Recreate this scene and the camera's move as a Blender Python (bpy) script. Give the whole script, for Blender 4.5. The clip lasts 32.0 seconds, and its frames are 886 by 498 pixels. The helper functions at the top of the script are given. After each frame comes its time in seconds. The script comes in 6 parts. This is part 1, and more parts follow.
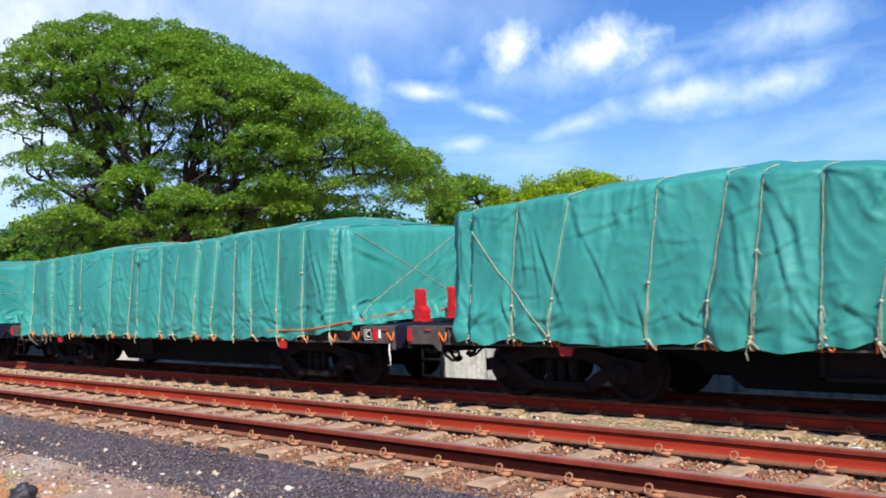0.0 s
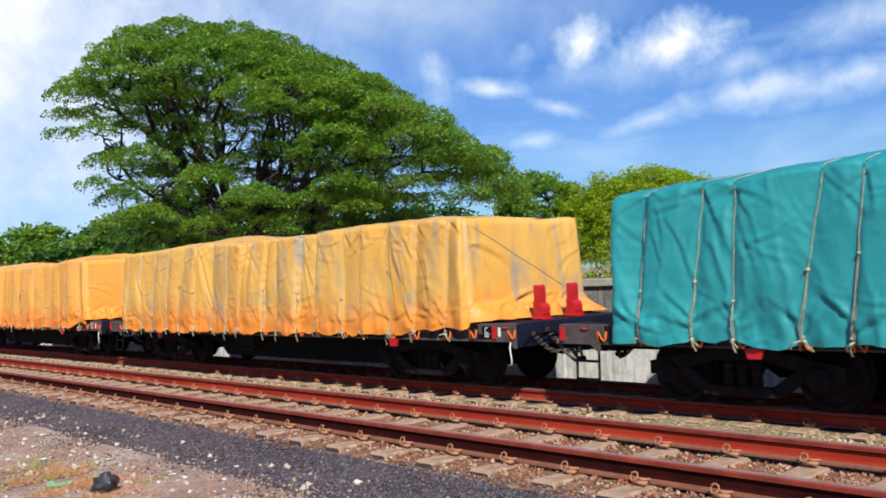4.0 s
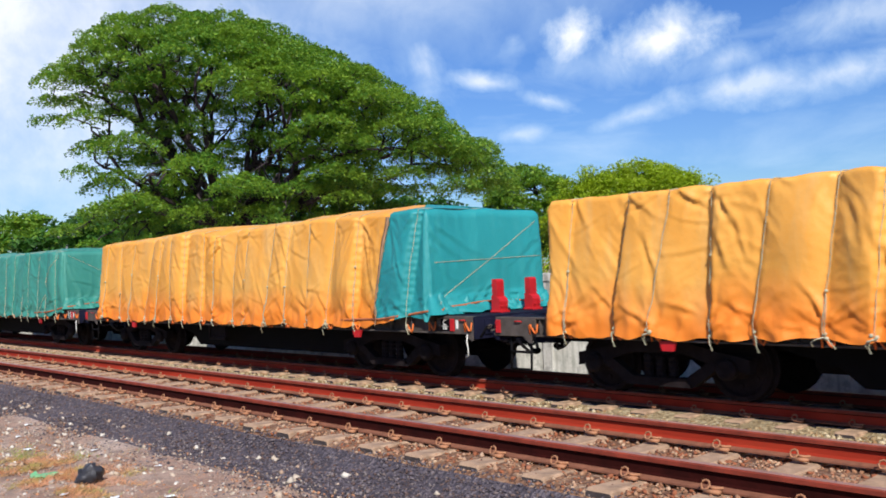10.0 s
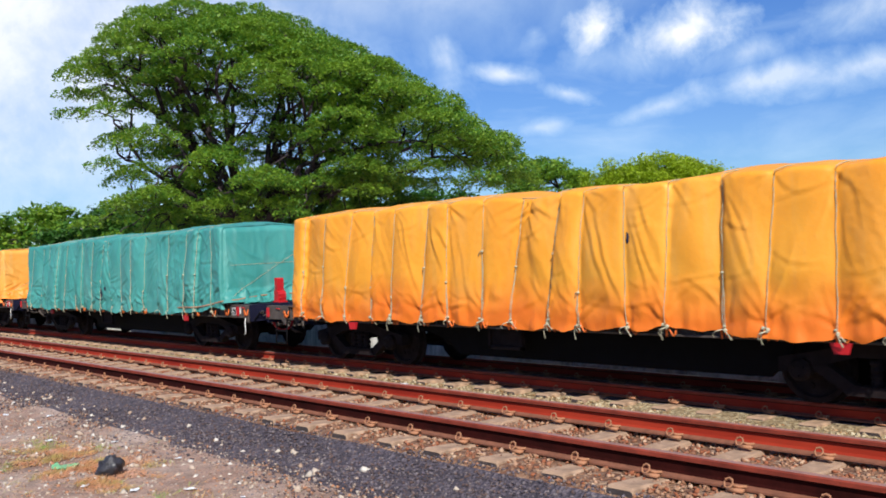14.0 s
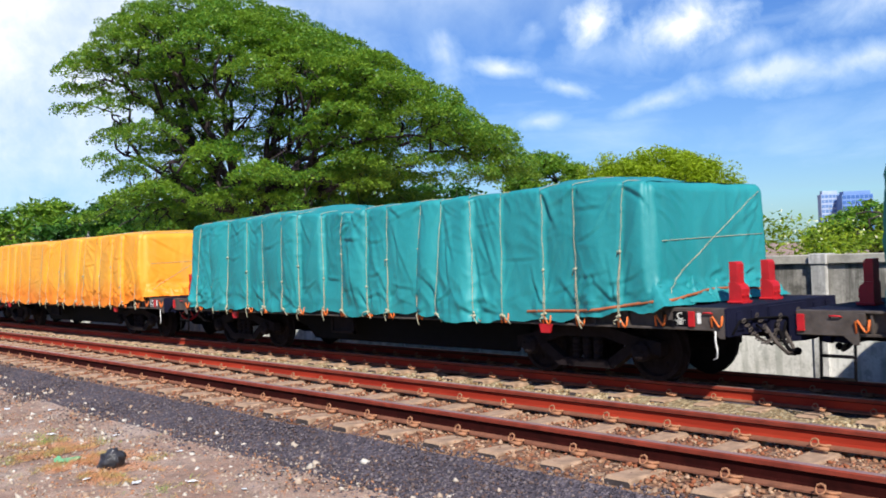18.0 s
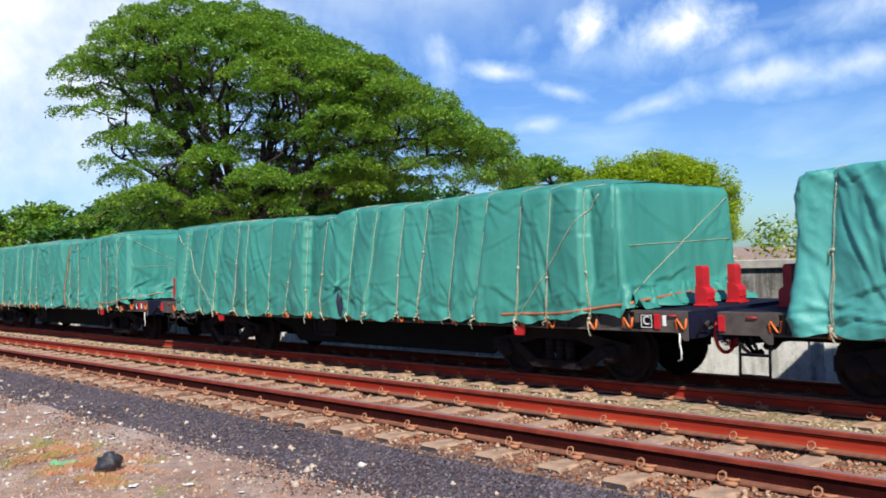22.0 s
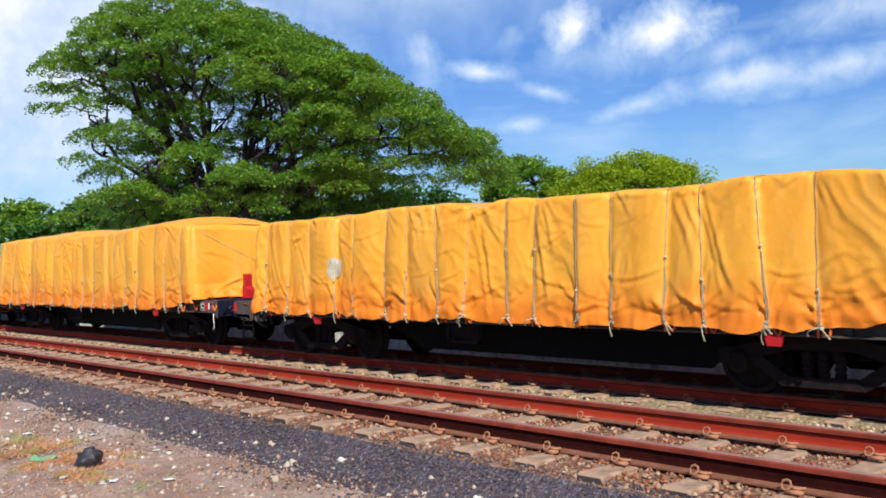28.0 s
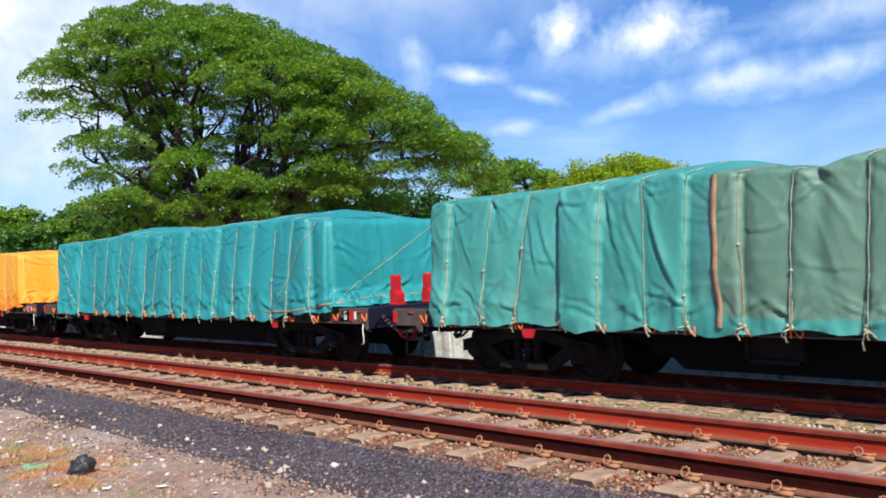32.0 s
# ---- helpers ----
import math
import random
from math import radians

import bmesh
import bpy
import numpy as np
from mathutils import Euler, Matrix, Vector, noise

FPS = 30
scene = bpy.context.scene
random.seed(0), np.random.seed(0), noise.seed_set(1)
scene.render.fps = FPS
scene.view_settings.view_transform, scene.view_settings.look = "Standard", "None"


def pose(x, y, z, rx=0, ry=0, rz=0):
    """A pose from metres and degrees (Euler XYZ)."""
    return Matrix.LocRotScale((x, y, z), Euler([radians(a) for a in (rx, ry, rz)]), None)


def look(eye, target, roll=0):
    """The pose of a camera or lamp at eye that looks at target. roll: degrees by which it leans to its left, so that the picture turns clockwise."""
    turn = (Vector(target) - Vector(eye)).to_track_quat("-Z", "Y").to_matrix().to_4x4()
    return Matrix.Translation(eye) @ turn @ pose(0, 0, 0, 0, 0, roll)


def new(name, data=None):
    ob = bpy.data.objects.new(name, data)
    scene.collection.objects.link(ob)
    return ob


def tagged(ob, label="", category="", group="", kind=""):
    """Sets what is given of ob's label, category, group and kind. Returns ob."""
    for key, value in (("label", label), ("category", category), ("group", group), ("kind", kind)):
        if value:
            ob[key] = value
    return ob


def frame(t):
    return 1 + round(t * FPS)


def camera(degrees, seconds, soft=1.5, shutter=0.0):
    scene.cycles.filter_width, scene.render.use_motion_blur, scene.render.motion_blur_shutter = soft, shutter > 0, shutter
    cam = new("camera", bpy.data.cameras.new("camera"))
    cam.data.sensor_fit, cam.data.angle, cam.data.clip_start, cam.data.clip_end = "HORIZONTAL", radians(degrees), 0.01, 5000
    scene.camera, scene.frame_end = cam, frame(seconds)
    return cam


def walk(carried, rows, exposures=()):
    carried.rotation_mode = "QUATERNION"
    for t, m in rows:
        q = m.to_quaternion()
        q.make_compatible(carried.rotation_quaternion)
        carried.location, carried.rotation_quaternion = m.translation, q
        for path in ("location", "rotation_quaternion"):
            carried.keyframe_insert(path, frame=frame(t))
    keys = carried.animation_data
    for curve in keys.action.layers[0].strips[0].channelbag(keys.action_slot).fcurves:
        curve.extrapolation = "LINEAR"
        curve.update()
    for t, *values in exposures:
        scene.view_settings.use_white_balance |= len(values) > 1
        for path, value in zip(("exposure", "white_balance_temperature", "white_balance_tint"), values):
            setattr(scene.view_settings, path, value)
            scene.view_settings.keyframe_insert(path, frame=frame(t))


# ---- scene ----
# Camera: hand-held beside a siding, swaying a little while the train goes by.
cam = camera(50.83, 32.0, soft=1.75, shutter=0.06)


def eye_pose(x, y, z, yaw, pitch, roll):
    a, b = radians(yaw), radians(pitch)
    way = Vector((-math.sin(a) * math.cos(b), math.cos(a) * math.cos(b), math.sin(b)))
    eye = Vector((x, y, z))
    return look(eye, eye + way * 10, roll)


walk(cam, [(t, eye_pose(x, y, z, yaw, pitch, roll)) for t, x, y, z, yaw, pitch, roll in (
    (0, 0.041, -5.054, 1.445, 43.67, 1.49, -3.05),
    (0.5, 0.069, -5.07, 1.458, 45.91, 1.45, -3.46),
    (1, 0.085, -5.078, 1.465, 47.99, 1.46, -3.77),
    (1.5, 0.094, -5.082, 1.469, 49.5, 1.52, -3.85),
    (2, 0.1, -5.084, 1.468, 49.88, 1.62, -3.73),
    (2.5, 0.105, -5.086, 1.466, 49.43, 1.54, -3.43),
    (3, 0.11, -5.089, 1.463, 48.39, 1.17, -3.19),
    (3.5, 0.115, -5.093, 1.46, 48.22, 1.45, -3),
    (5.5, 0.128, -5.109, 1.448, 46.7, 1.29, -2.84),
    (6, 0.127, -5.111, 1.447, 46.66, 1.26, -2.6),
    (6.5, 0.125, -5.111, 1.447, 46.71, 1.26, -2.45),
    (7, 0.12, -5.11, 1.447, 46.67, 1.2, -2.45),
    (7.5, 0.113, -5.107, 1.448, 46.66, 1.14, -2.43),
    (8, 0.104, -5.102, 1.45, 46.64, 1.09, -2.37),
    (8.5, 0.094, -5.095, 1.452, 46.73, 1.09, -2.38),
    (9, 0.084, -5.088, 1.454, 46.88, 1.08, -2.34),
    (9.5, 0.072, -5.08, 1.456, 47.05, 1.06, -2.39),
    (10, 0.061, -5.071, 1.458, 47.23, 1.03, -2.42),
    (10.5, 0.051, -5.063, 1.46, 47.43, 0.98, -2.35),
    (11, 0.041, -5.055, 1.462, 47.66, 0.94, -2.33),
    (11.5, 0.033, -5.048, 1.463, 47.87, 0.9, -2.35),
    (12, 0.027, -5.043, 1.464, 48.1, 0.87, -2.29),
    (12.5, 0.023, -5.039, 1.465, 48.29, 0.84, -2.28),
    (13, 0.021, -5.036, 1.465, 48.45, 0.8, -2.22),
    (13.5, 0.02, -5.035, 1.465, 48.51, 0.74, -2.22),
    (14, 0.022, -5.036, 1.465, 48.48, 0.65, -2.2),
    (14.5, 0.025, -5.038, 1.464, 48.51, 0.58, -2.28),
    (16.5, 0.046, -5.057, 1.461, 48.43, 0.26, -2.51),
    (17, 0.051, -5.063, 1.46, 48.45, 0.28, -2.46),
    (17.5, 0.056, -5.068, 1.459, 48.43, 0.29, -2.42),
    (18, 0.06, -5.073, 1.459, 48.41, 0.31, -2.33),
    (18.5, 0.063, -5.078, 1.458, 48.37, 0.33, -2.22),
    (19, 0.065, -5.082, 1.458, 48.36, 0.36, -2.22),
    (19.5, 0.065, -5.084, 1.458, 48.33, 0.39, -2.23),
    (20, 0.065, -5.086, 1.458, 48.28, 0.4, -2.19),
    (20.5, 0.064, -5.087, 1.458, 48.27, 0.42, -2.2),
    (21, 0.062, -5.087, 1.458, 48.29, 0.44, -2.28),
    (21.5, 0.06, -5.087, 1.458, 48.28, 0.44, -2.3),
    (22, 0.059, -5.086, 1.458, 48.16, 0.51, -2.29),
    (22.5, 0.058, -5.086, 1.457, 47.91, 0.62, -2.16),
    (23, 0.059, -5.086, 1.457, 47.7, 0.73, -2.02),
    (23.5, 0.061, -5.086, 1.456, 47.55, 0.85, -1.97),
    (24, 0.065, -5.087, 1.455, 47.4, 0.9, -1.89),
    (24.5, 0.071, -5.09, 1.454, 47.33, 0.9, -1.88),
    (25, 0.078, -5.093, 1.452, 47.26, 0.91, -1.9),
    (25.5, 0.088, -5.098, 1.45, 47.2, 0.92, -1.87),
    (27.5, 0.131, -5.123, 1.442, 47.1, 0.49, -1.94),
    (28, 0.139, -5.129, 1.441, 47.08, 0.44, -2.06),
    (28.5, 0.144, -5.133, 1.44, 47.13, 0.45, -2.1),
    (29, 0.146, -5.135, 1.441, 47.02, 0.49, -2.03),
    (29.5, 0.144, -5.135, 1.442, 46.8, 0.52, -2.02),
    (30, 0.139, -5.132, 1.443, 46.6, 0.56, -1.9),
    (30.5, 0.134, -5.129, 1.446, 46.55, 0.57, -1.89),
    (31, 0.133, -5.125, 1.448, 46.54, 0.57, -1.91),
    (31.5, 0.142, -5.126, 1.45, 46.58, 0.58, -2.23),
    (32, 0.17, -5.135, 1.45, 46.65, 0.64, -2.54),
)], exposures=((0, 0.56), (2, 0.31), (6, 0.31), (7, 0.30), (8, 0.48), (9, 0.37), (11, 0.31), (12, 0.34), (13, 0.42), (14, 0.31), (17, 0.43), (20, 0.45), (21, 0.43), (24, 0.43), (25, 0.20), (28, 0.31), (30, 0.53), (32, 0.45)))

# Distance gone by the train, second by second, and the length of one wagon with its couplings.
GONE = (9.78, 19.96, 29.97, 39.84, 49.56, 59.14, 68.57, 77.86, 87, 95.99, 104.83, 113.52, 122.04, 130.4, 138.59, 146.6, 154.43, 162.09, 169.55, 176.84, 183.93, 190.84, 197.57, 204.12, 210.5, 216.72, 222.8, 228.73, 234.56, 240.28, 245.93, 251.54, 257.14)
PITCH = 13.664
TRACK_Y, RAIL_Z = 4.94, -0.185

# ---- light ----
SUN_WAY = Vector((0.61, -0.45, 0.66)).normalized()
sun_data = bpy.data.lights.new("sun", "SUN")
sun_data.energy, sun_data.angle, sun_data.color = 5.0, radians(0.6), (1.0, 0.95, 0.86)
sun = new("sun", sun_data)
sun.matrix_world = look(SUN_WAY * 50, (0, 0, 0))

world = bpy.data.worlds.new("world")
scene.world = world
world.use_nodes = True
wn, wl = world.node_tree.nodes, world.node_tree.links
wn.clear()


def wnode(kind, **props):
    n = wn.new(kind)
    for k, v in props.items():
        n.inputs[k].default_value = v
    return n


def wmath(op, a, b=None, clamp=False):
    n = wn.new("ShaderNodeMath")
    n.operation, n.use_clamp = op, clamp
    for i, s in enumerate((a, b)):
        if s is None:
            continue
        if isinstance(s, (int, float)):
            n.inputs[i].default_value = s
        else:
            wl.new(s, n.inputs[i])
    return n.outputs[0]


sky = wn.new("ShaderNodeTexSky")
sky.sky_type = "NISHITA"
sky.sun_disc = False
sky.sun_elevation = math.asin(SUN_WAY.z)
sky.sun_rotation = math.atan2(SUN_WAY.x, SUN_WAY.y)
sky.air_density, sky.dust_density, sky.ozone_density = 1.0, 0.4, 4.0
coord = wn.new("ShaderNodeTexCoord")
deep = wnode("ShaderNodeHueSaturation", Hue=0.518, Saturation=1.30, Value=0.98)
wl.new(sky.outputs[0], deep.inputs["Color"])
# clear blue down to the horizon, as after rain
height = wn.new("ShaderNodeSeparateXYZ")
wl.new(coord.outputs["Generated"], height.inputs[0])
clear = wn.new("ShaderNodeMix")
clear.data_type, clear.blend_type = "RGBA", "MULTIPLY"
wl.new(wmath("SUBTRACT", 1.0, wmath("MULTIPLY", height.outputs["Z"], 4.5, True), True), clear.inputs["Factor"])
wl.new(deep.outputs[0], clear.inputs["A"])
clear.inputs["B"].default_value = (0.48, 0.68, 0.92, 1)
# streaks: noise drawn out sideways; puffs: lumps round a few directions
stretch = wn.new("ShaderNodeMapping")
stretch.inputs["Scale"].default_value = (2.2, 2.2, 9.0)
stretch.inputs["Rotation"].default_value = (0.10, 0.16, 0.0)
wl.new(coord.outputs["Generated"], stretch.inputs["Vector"])
streak = wnode("ShaderNodeTexNoise", Scale=1.7, Detail=7.0, Roughness=0.58, Distortion=0.35)
wl.new(stretch.outputs[0], streak.inputs["Vector"])
streak_mask = wn.new("ShaderNodeMapRange")
for k, v in (("From Min", 0.50), ("From Max", 0.80), ("To Max", 0.5)):
    streak_mask.inputs[k].default_value = v
wl.new(streak.outputs[0], streak_mask.inputs["Value"])
lump = wnode("ShaderNodeTexNoise", Scale=19.0, Detail=8.0, Roughness=0.6, Distortion=0.25)
wl.new(coord.outputs["Generated"], lump.inputs["Vector"])
total = streak_mask.outputs[0]
for way, wide, tall, lean, dense in (((-0.607, 0.760, 0.233), 0.048, 0.032, 0, 1.0), ((-0.540, 0.812, 0.222), 0.088, 0.042, 0, 1.0), ((-0.577, 0.790, 0.205), 0.12, 0.034, 0, 0.42),
                                     ((-0.655, 0.718, 0.232), 0.022, 0.032, 0, 0.40), ((-0.490, 0.850, 0.196), 0.075, 0.022, 8, 0.5), ((-0.724, 0.657, 0.211), 0.024, 0.042, 0, 0.55),
                                     ((-0.683, 0.706, 0.191), 0.060, 0.013, -10, 0.75), ((-0.640, 0.750, 0.169), 0.055, 0.013, -18, 0.75), ((-0.666, 0.733, 0.136), 0.042, 0.012, 4, 0.55),
                                     ((-0.576, 0.804, 0.147), 0.062, 0.013, 16, 0.55), ((-0.469, 0.867, 0.170), 0.12, 0.026, 9, 0.66), ((-0.394, 0.903, 0.173), 0.11, 0.024, 10, 0.62),
                                     ((-0.375, 0.900, 0.222), 0.10, 0.034, 10, 0.5), ((-0.757, 0.594, 0.285), 0.36, 0.075, -3, 0.55), ((-0.945, 0.24, 0.28), 0.50, 0.40, 0, 1.0), ((-0.93, 0.33, 0.02), 0.5, 0.10, 0, 0.5)):
    w = Vector(way).normalized()
    side = Vector((w.y, -w.x, 0)).normalized()
    up = side.cross(w)
    side, up = side * math.cos(radians(lean)) + up * math.sin(radians(lean)), up * math.cos(radians(lean)) - side * math.sin(radians(lean))
    parts = []
    for axis, size in ((side, wide), (up, tall)):
        dot = wn.new("ShaderNodeVectorMath")
        dot.operation = "DOT_PRODUCT"
        wl.new(coord.outputs["Generated"], dot.inputs[0])
        dot.inputs[1].default_value = axis
        mid = axis.dot(w)
        parts.append(wmath("POWER", wmath("ABSOLUTE", wmath("DIVIDE", wmath("SUBTRACT", dot.outputs["Value"], mid), size)), 2.0))
    front = wn.new("ShaderNodeVectorMath")
    front.operation = "DOT_PRODUCT"
    wl.new(coord.outputs["Generated"], front.inputs[0])
    front.inputs[1].default_value = w
    near = wmath("SUBTRACT", 1.0, wmath("SQRT", wmath("ADD", parts[0], parts[1])))
    shape = wmath("ADD", near, wmath("MULTIPLY", wmath("SUBTRACT", lump.outputs[0], 0.51), 2.1 if wide < 0.3 else 0.8))
    soft_edge = wmath("MULTIPLY", wmath("MULTIPLY", shape, 1.0, True), dense)
    total = wmath("MAXIMUM", total, wmath("MULTIPLY", soft_edge, wmath("GREATER_THAN", front.outputs["Value"], 0.3)))
cloud = wn.new("ShaderNodeMix")
cloud.data_type = "RGBA"
wl.new(wmath("MINIMUM", total, 1.0), cloud.inputs["Factor"])
wl.new(clear.outputs["Result"], cloud.inputs["A"])
# thin cloud is bluish lilac, thick cloud white
tone = wn.new("ShaderNodeMix")
tone.data_type = "RGBA"
wl.new(wmath("MULTIPLY", wmath("SUBTRACT", total, 0.25), 1.7, True), tone.inputs["Factor"])
tone.inputs["A"].default_value, tone.inputs["B"].default_value = (5.6, 7.3, 9.1, 1), (8.6, 8.9, 9.4, 1)
wl.new(tone.outputs["Result"], cloud.inputs["B"])
back = wnode("ShaderNodeBackground", Strength=0.10)
wl.new(cloud.outputs["Result"], back.inputs["Color"])
wout = wn.new("ShaderNodeOutputWorld")
wl.new(back.outputs[0], wout.inputs["Surface"])


# ---- materials ----
def material(name, rough=0.8, metal=0.0):
    m = bpy.data.materials.new(name)
    m.use_nodes = True
    b = m.node_tree.nodes["Principled BSDF"]
    b.inputs["Roughness"].default_value, b.inputs["Metallic"].default_value = rough, metal
    return m, m.node_tree.nodes, m.node_tree.links, b


def noise_tex(n, l, scale, detail=4.0, rough=0.55, vec=None, squash=None):
    t = n.new("ShaderNodeTexNoise")
    t.inputs["Scale"].default_value, t.inputs["Detail"].default_value, t.inputs["Roughness"].default_value = scale, detail, rough
    if vec is not None:
        if squash:
            mp = n.new("ShaderNodeMapping")
            mp.inputs["Scale"].default_value = squash
            l.new(vec, mp.inputs["Vector"])
            vec = mp.outputs[0]
        l.new(vec, t.inputs["Vector"])
    return t.outputs[0]


def ramp(n, l, src, stops):
    r = n.new("ShaderNodeValToRGB")
    while len(r.color_ramp.elements) < len(stops):
        r.color_ramp.elements.new(0.5)
    for e, (p, c) in zip(r.color_ramp.elements, stops):
        e.position, e.color = p, (*c, 1)
    l.new(src, r.inputs["Fac"])
    return r.outputs["Color"]


def blend(n, l, fac, a, b, how="MIX"):
    x = n.new("ShaderNodeMix")
    x.data_type, x.blend_type = "RGBA", how
    for key, s in (("Factor", fac), ("A", a), ("B", b)):
        if isinstance(s, (int, float)):
            x.inputs[key].default_value = s
        elif isinstance(s, tuple):
            x.inputs[key].default_value = (*s, 1)
        else:
            l.new(s, x.inputs[key])
    return x.outputs["Result"]


def fit_range(n, l, src, a, b, c=0.0, d=1.0):
    r = n.new("ShaderNodeMapRange")
    for i, v in zip(("From Min", "From Max", "To Min", "To Max"), (a, b, c, d)):
        r.inputs[i].default_value = v
    l.new(src, r.inputs["Value"])
    return r.outputs[0]


def bump(n, l, b, height, strength=0.3, distance=0.02, under=None):
    x = n.new("ShaderNodeBump")
    x.inputs["Strength"].default_value, x.inputs["Distance"].default_value = strength, distance
    l.new(height, x.inputs["Height"])
    if under is not None:
        l.new(under, x.inputs["Normal"])
    l.new(x.outputs[0], b.inputs["Normal"])
    return x.outputs[0]


def coords(n, which="Object"):
    return n.new("ShaderNodeTexCoord").outputs[which]


def plain(name, color, rough=0.7, metal=0.0, spread=0.35, scale=6.0, bumpy=0.2, dirt=None, shine=0.4):
    m, n, l, b = material(name, rough, metal)
    v = coords(n)
    big = noise_tex(n, l, scale, 5, 0.6, v)
    small = noise_tex(n, l, scale * 9, 3, 0.6, v)
    dark = tuple(c * (1 - spread) for c in color)
    light = tuple(min(1, c * (1 + spread * 0.6)) for c in color)
    c = ramp(n, l, big, ((0.3, dark), (0.7, light)))
    c = blend(n, l, fit_range(n, l, small, 0.35, 0.75, 0, 0.35), c, dirt or dark)
    l.new(c, b.inputs["Base Color"])
    b.inputs["Specular IOR Level"].default_value = shine
    bump(n, l, b, small, bumpy, 0.01)
    return m


def tarp_material(name, color, faded, stain, stain_amount=0.25, hem=None):
    """Coated canvas: sun-faded patches, dust streaks running down, sharp creases and fine weave."""
    m, n, l, b = material(name, 0.55)
    v = coords(n)
    big = noise_tex(n, l, 0.55, 4, 0.55, v, (1.6, 1.0, 0.8))
    streaks = noise_tex(n, l, 3.2, 5, 0.6, v, (1.5, 1.5, 0.22))
    dusty = noise_tex(n, l, 1.1, 3, 0.6, v, (1.0, 1.0, 0.6))
    weave = noise_tex(n, l, 60, 3, 0.6, v)
    c = blend(n, l, fit_range(n, l, big, 0.35, 0.68), color, faded)
    c = blend(n, l, fit_range(n, l, streaks, 0.52, 0.75, 0, stain_amount), c, stain)
    c = blend(n, l, fit_range(n, l, dusty, 0.58, 0.72, 0, stain_amount), c, stain)
    c = blend(n, l, fit_range(n, l, weave, 0.4, 0.7, 0, 0.14), c, stain)
    if hem:
        xyz = n.new("ShaderNodeSeparateXYZ")
        l.new(v, xyz.inputs[0])
        wob = n.new("ShaderNodeMath")
        wob.operation = "MULTIPLY_ADD"
        l.new(dusty, wob.inputs[0])
        wob.inputs[1].default_value = 0.7
        l.new(xyz.outputs["Z"], wob.inputs[2])
        c = blend(n, l, fit_range(n, l, wob.outputs[0], 1.26, 1.78, 0.90, 0.0), c, hem)
    l.new(c, b.inputs["Base Color"])
    # small crumples and slack that the modelled folds leave out
    slack = noise_tex(n, l, 5.0, 4, 0.6, v, (1.0, 1.0, 0.7))
    crumple = noise_tex(n, l, 17.0, 3, 0.6, v, (1.2, 1.0, 0.6))
    last = bump(n, l, b, slack, 0.30, 0.030)
    last = bump(n, l, b, crumple, 0.26, 0.010, last)
    bump(n, l, b, weave, 0.12, 0.004, last)
    return m


GREEN = tarp_material("green_canvas", (0.024, 0.186, 0.150), (0.040, 0.240, 0.192), (0.11, 0.33, 0.27), 0.22)
SEA_GREEN = tarp_material("sea_green_canvas", (0.018, 0.198, 0.178), (0.030, 0.255, 0.230), (0.10, 0.35, 0.31), 0.20)
TEAL = tarp_material("teal_canvas", (0.008, 0.205, 0.222), (0.016, 0.262, 0.280), (0.08, 0.36, 0.35), 0.14)
DUSTY_GREEN = tarp_material("dusty_green_canvas", (0.028, 0.224, 0.200), (0.055, 0.292, 0.264), (0.18, 0.36, 0.32), 0.32)
GREY_GREEN = tarp_material("grey_green_canvas", (0.075, 0.175, 0.13), (0.12, 0.225, 0.17), (0.20, 0.28, 0.21), 0.3)
ORANGE = tarp_material("orange_canvas", (0.77, 0.285, 0.013), (0.77, 0.345, 0.026), (0.56, 0.33, 0.11), 0.28, hem=(0.74, 0.15, 0.010))
TAN = tarp_material("faded_orange_canvas", (0.72, 0.305, 0.034), (0.73, 0.37, 0.075), (0.54, 0.37, 0.16), 0.38, hem=(0.78, 0.20, 0.016))
YELLOW = tarp_material("yellow_orange_canvas", (0.78, 0.312, 0.014), (0.78, 0.375, 0.030), (0.60, 0.39, 0.12), 0.26, hem=(0.78, 0.20, 0.010))
STAINED = tarp_material("stained_orange_canvas", (0.68, 0.34, 0.045), (0.66, 0.39, 0.09), (0.24, 0.25, 0.22), 0.80, hem=(0.74, 0.22, 0.02))

# blacker than bare steel: the gloom under the wagons is put into this colour
BLACK = plain("black_steel", (0.004, 0.0035, 0.005), 0.85, 0.0, 0.4, 5, 0.3, shine=0.12)
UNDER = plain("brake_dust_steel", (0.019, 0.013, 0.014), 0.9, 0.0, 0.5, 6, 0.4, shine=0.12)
FRAME = plain("dark_grey_paint", (0.075, 0.064, 0.060), 0.7, 0.0, 0.55, 5, 0.3, (0.11, 0.075, 0.05), shine=0.25)
BLUEFRAME = plain("blue_black_paint", (0.009, 0.010, 0.028), 0.8, 0.0, 0.4, 4, 0.25, shine=0.12)
RED = plain("red_paint", (0.46, 0.010, 0.016), 0.5, 0.0, 0.3, 5, 0.2, (0.35, 0.02, 0.02))
ORANGE_PAINT = plain("orange_paint", (0.70, 0.15, 0.025), 0.55, 0.0, 0.3, 9, 0.2)
WHITE_PAINT = plain("white_paint", (0.75, 0.74, 0.70), 0.6, 0.0, 0.2, 9, 0.1)
ROPE = plain("pale_rope", (0.43, 0.41, 0.29), 0.9, 0.0, 0.3, 20, 0.5)
STRAP = plain("orange_webbing", (0.38, 0.12, 0.05), 0.8, 0.0, 0.35, 6, 0.3)
BROWN_STRAP = plain("brown_webbing", (0.33, 0.20, 0.12), 0.8, 0.0, 0.35, 6, 0.3)


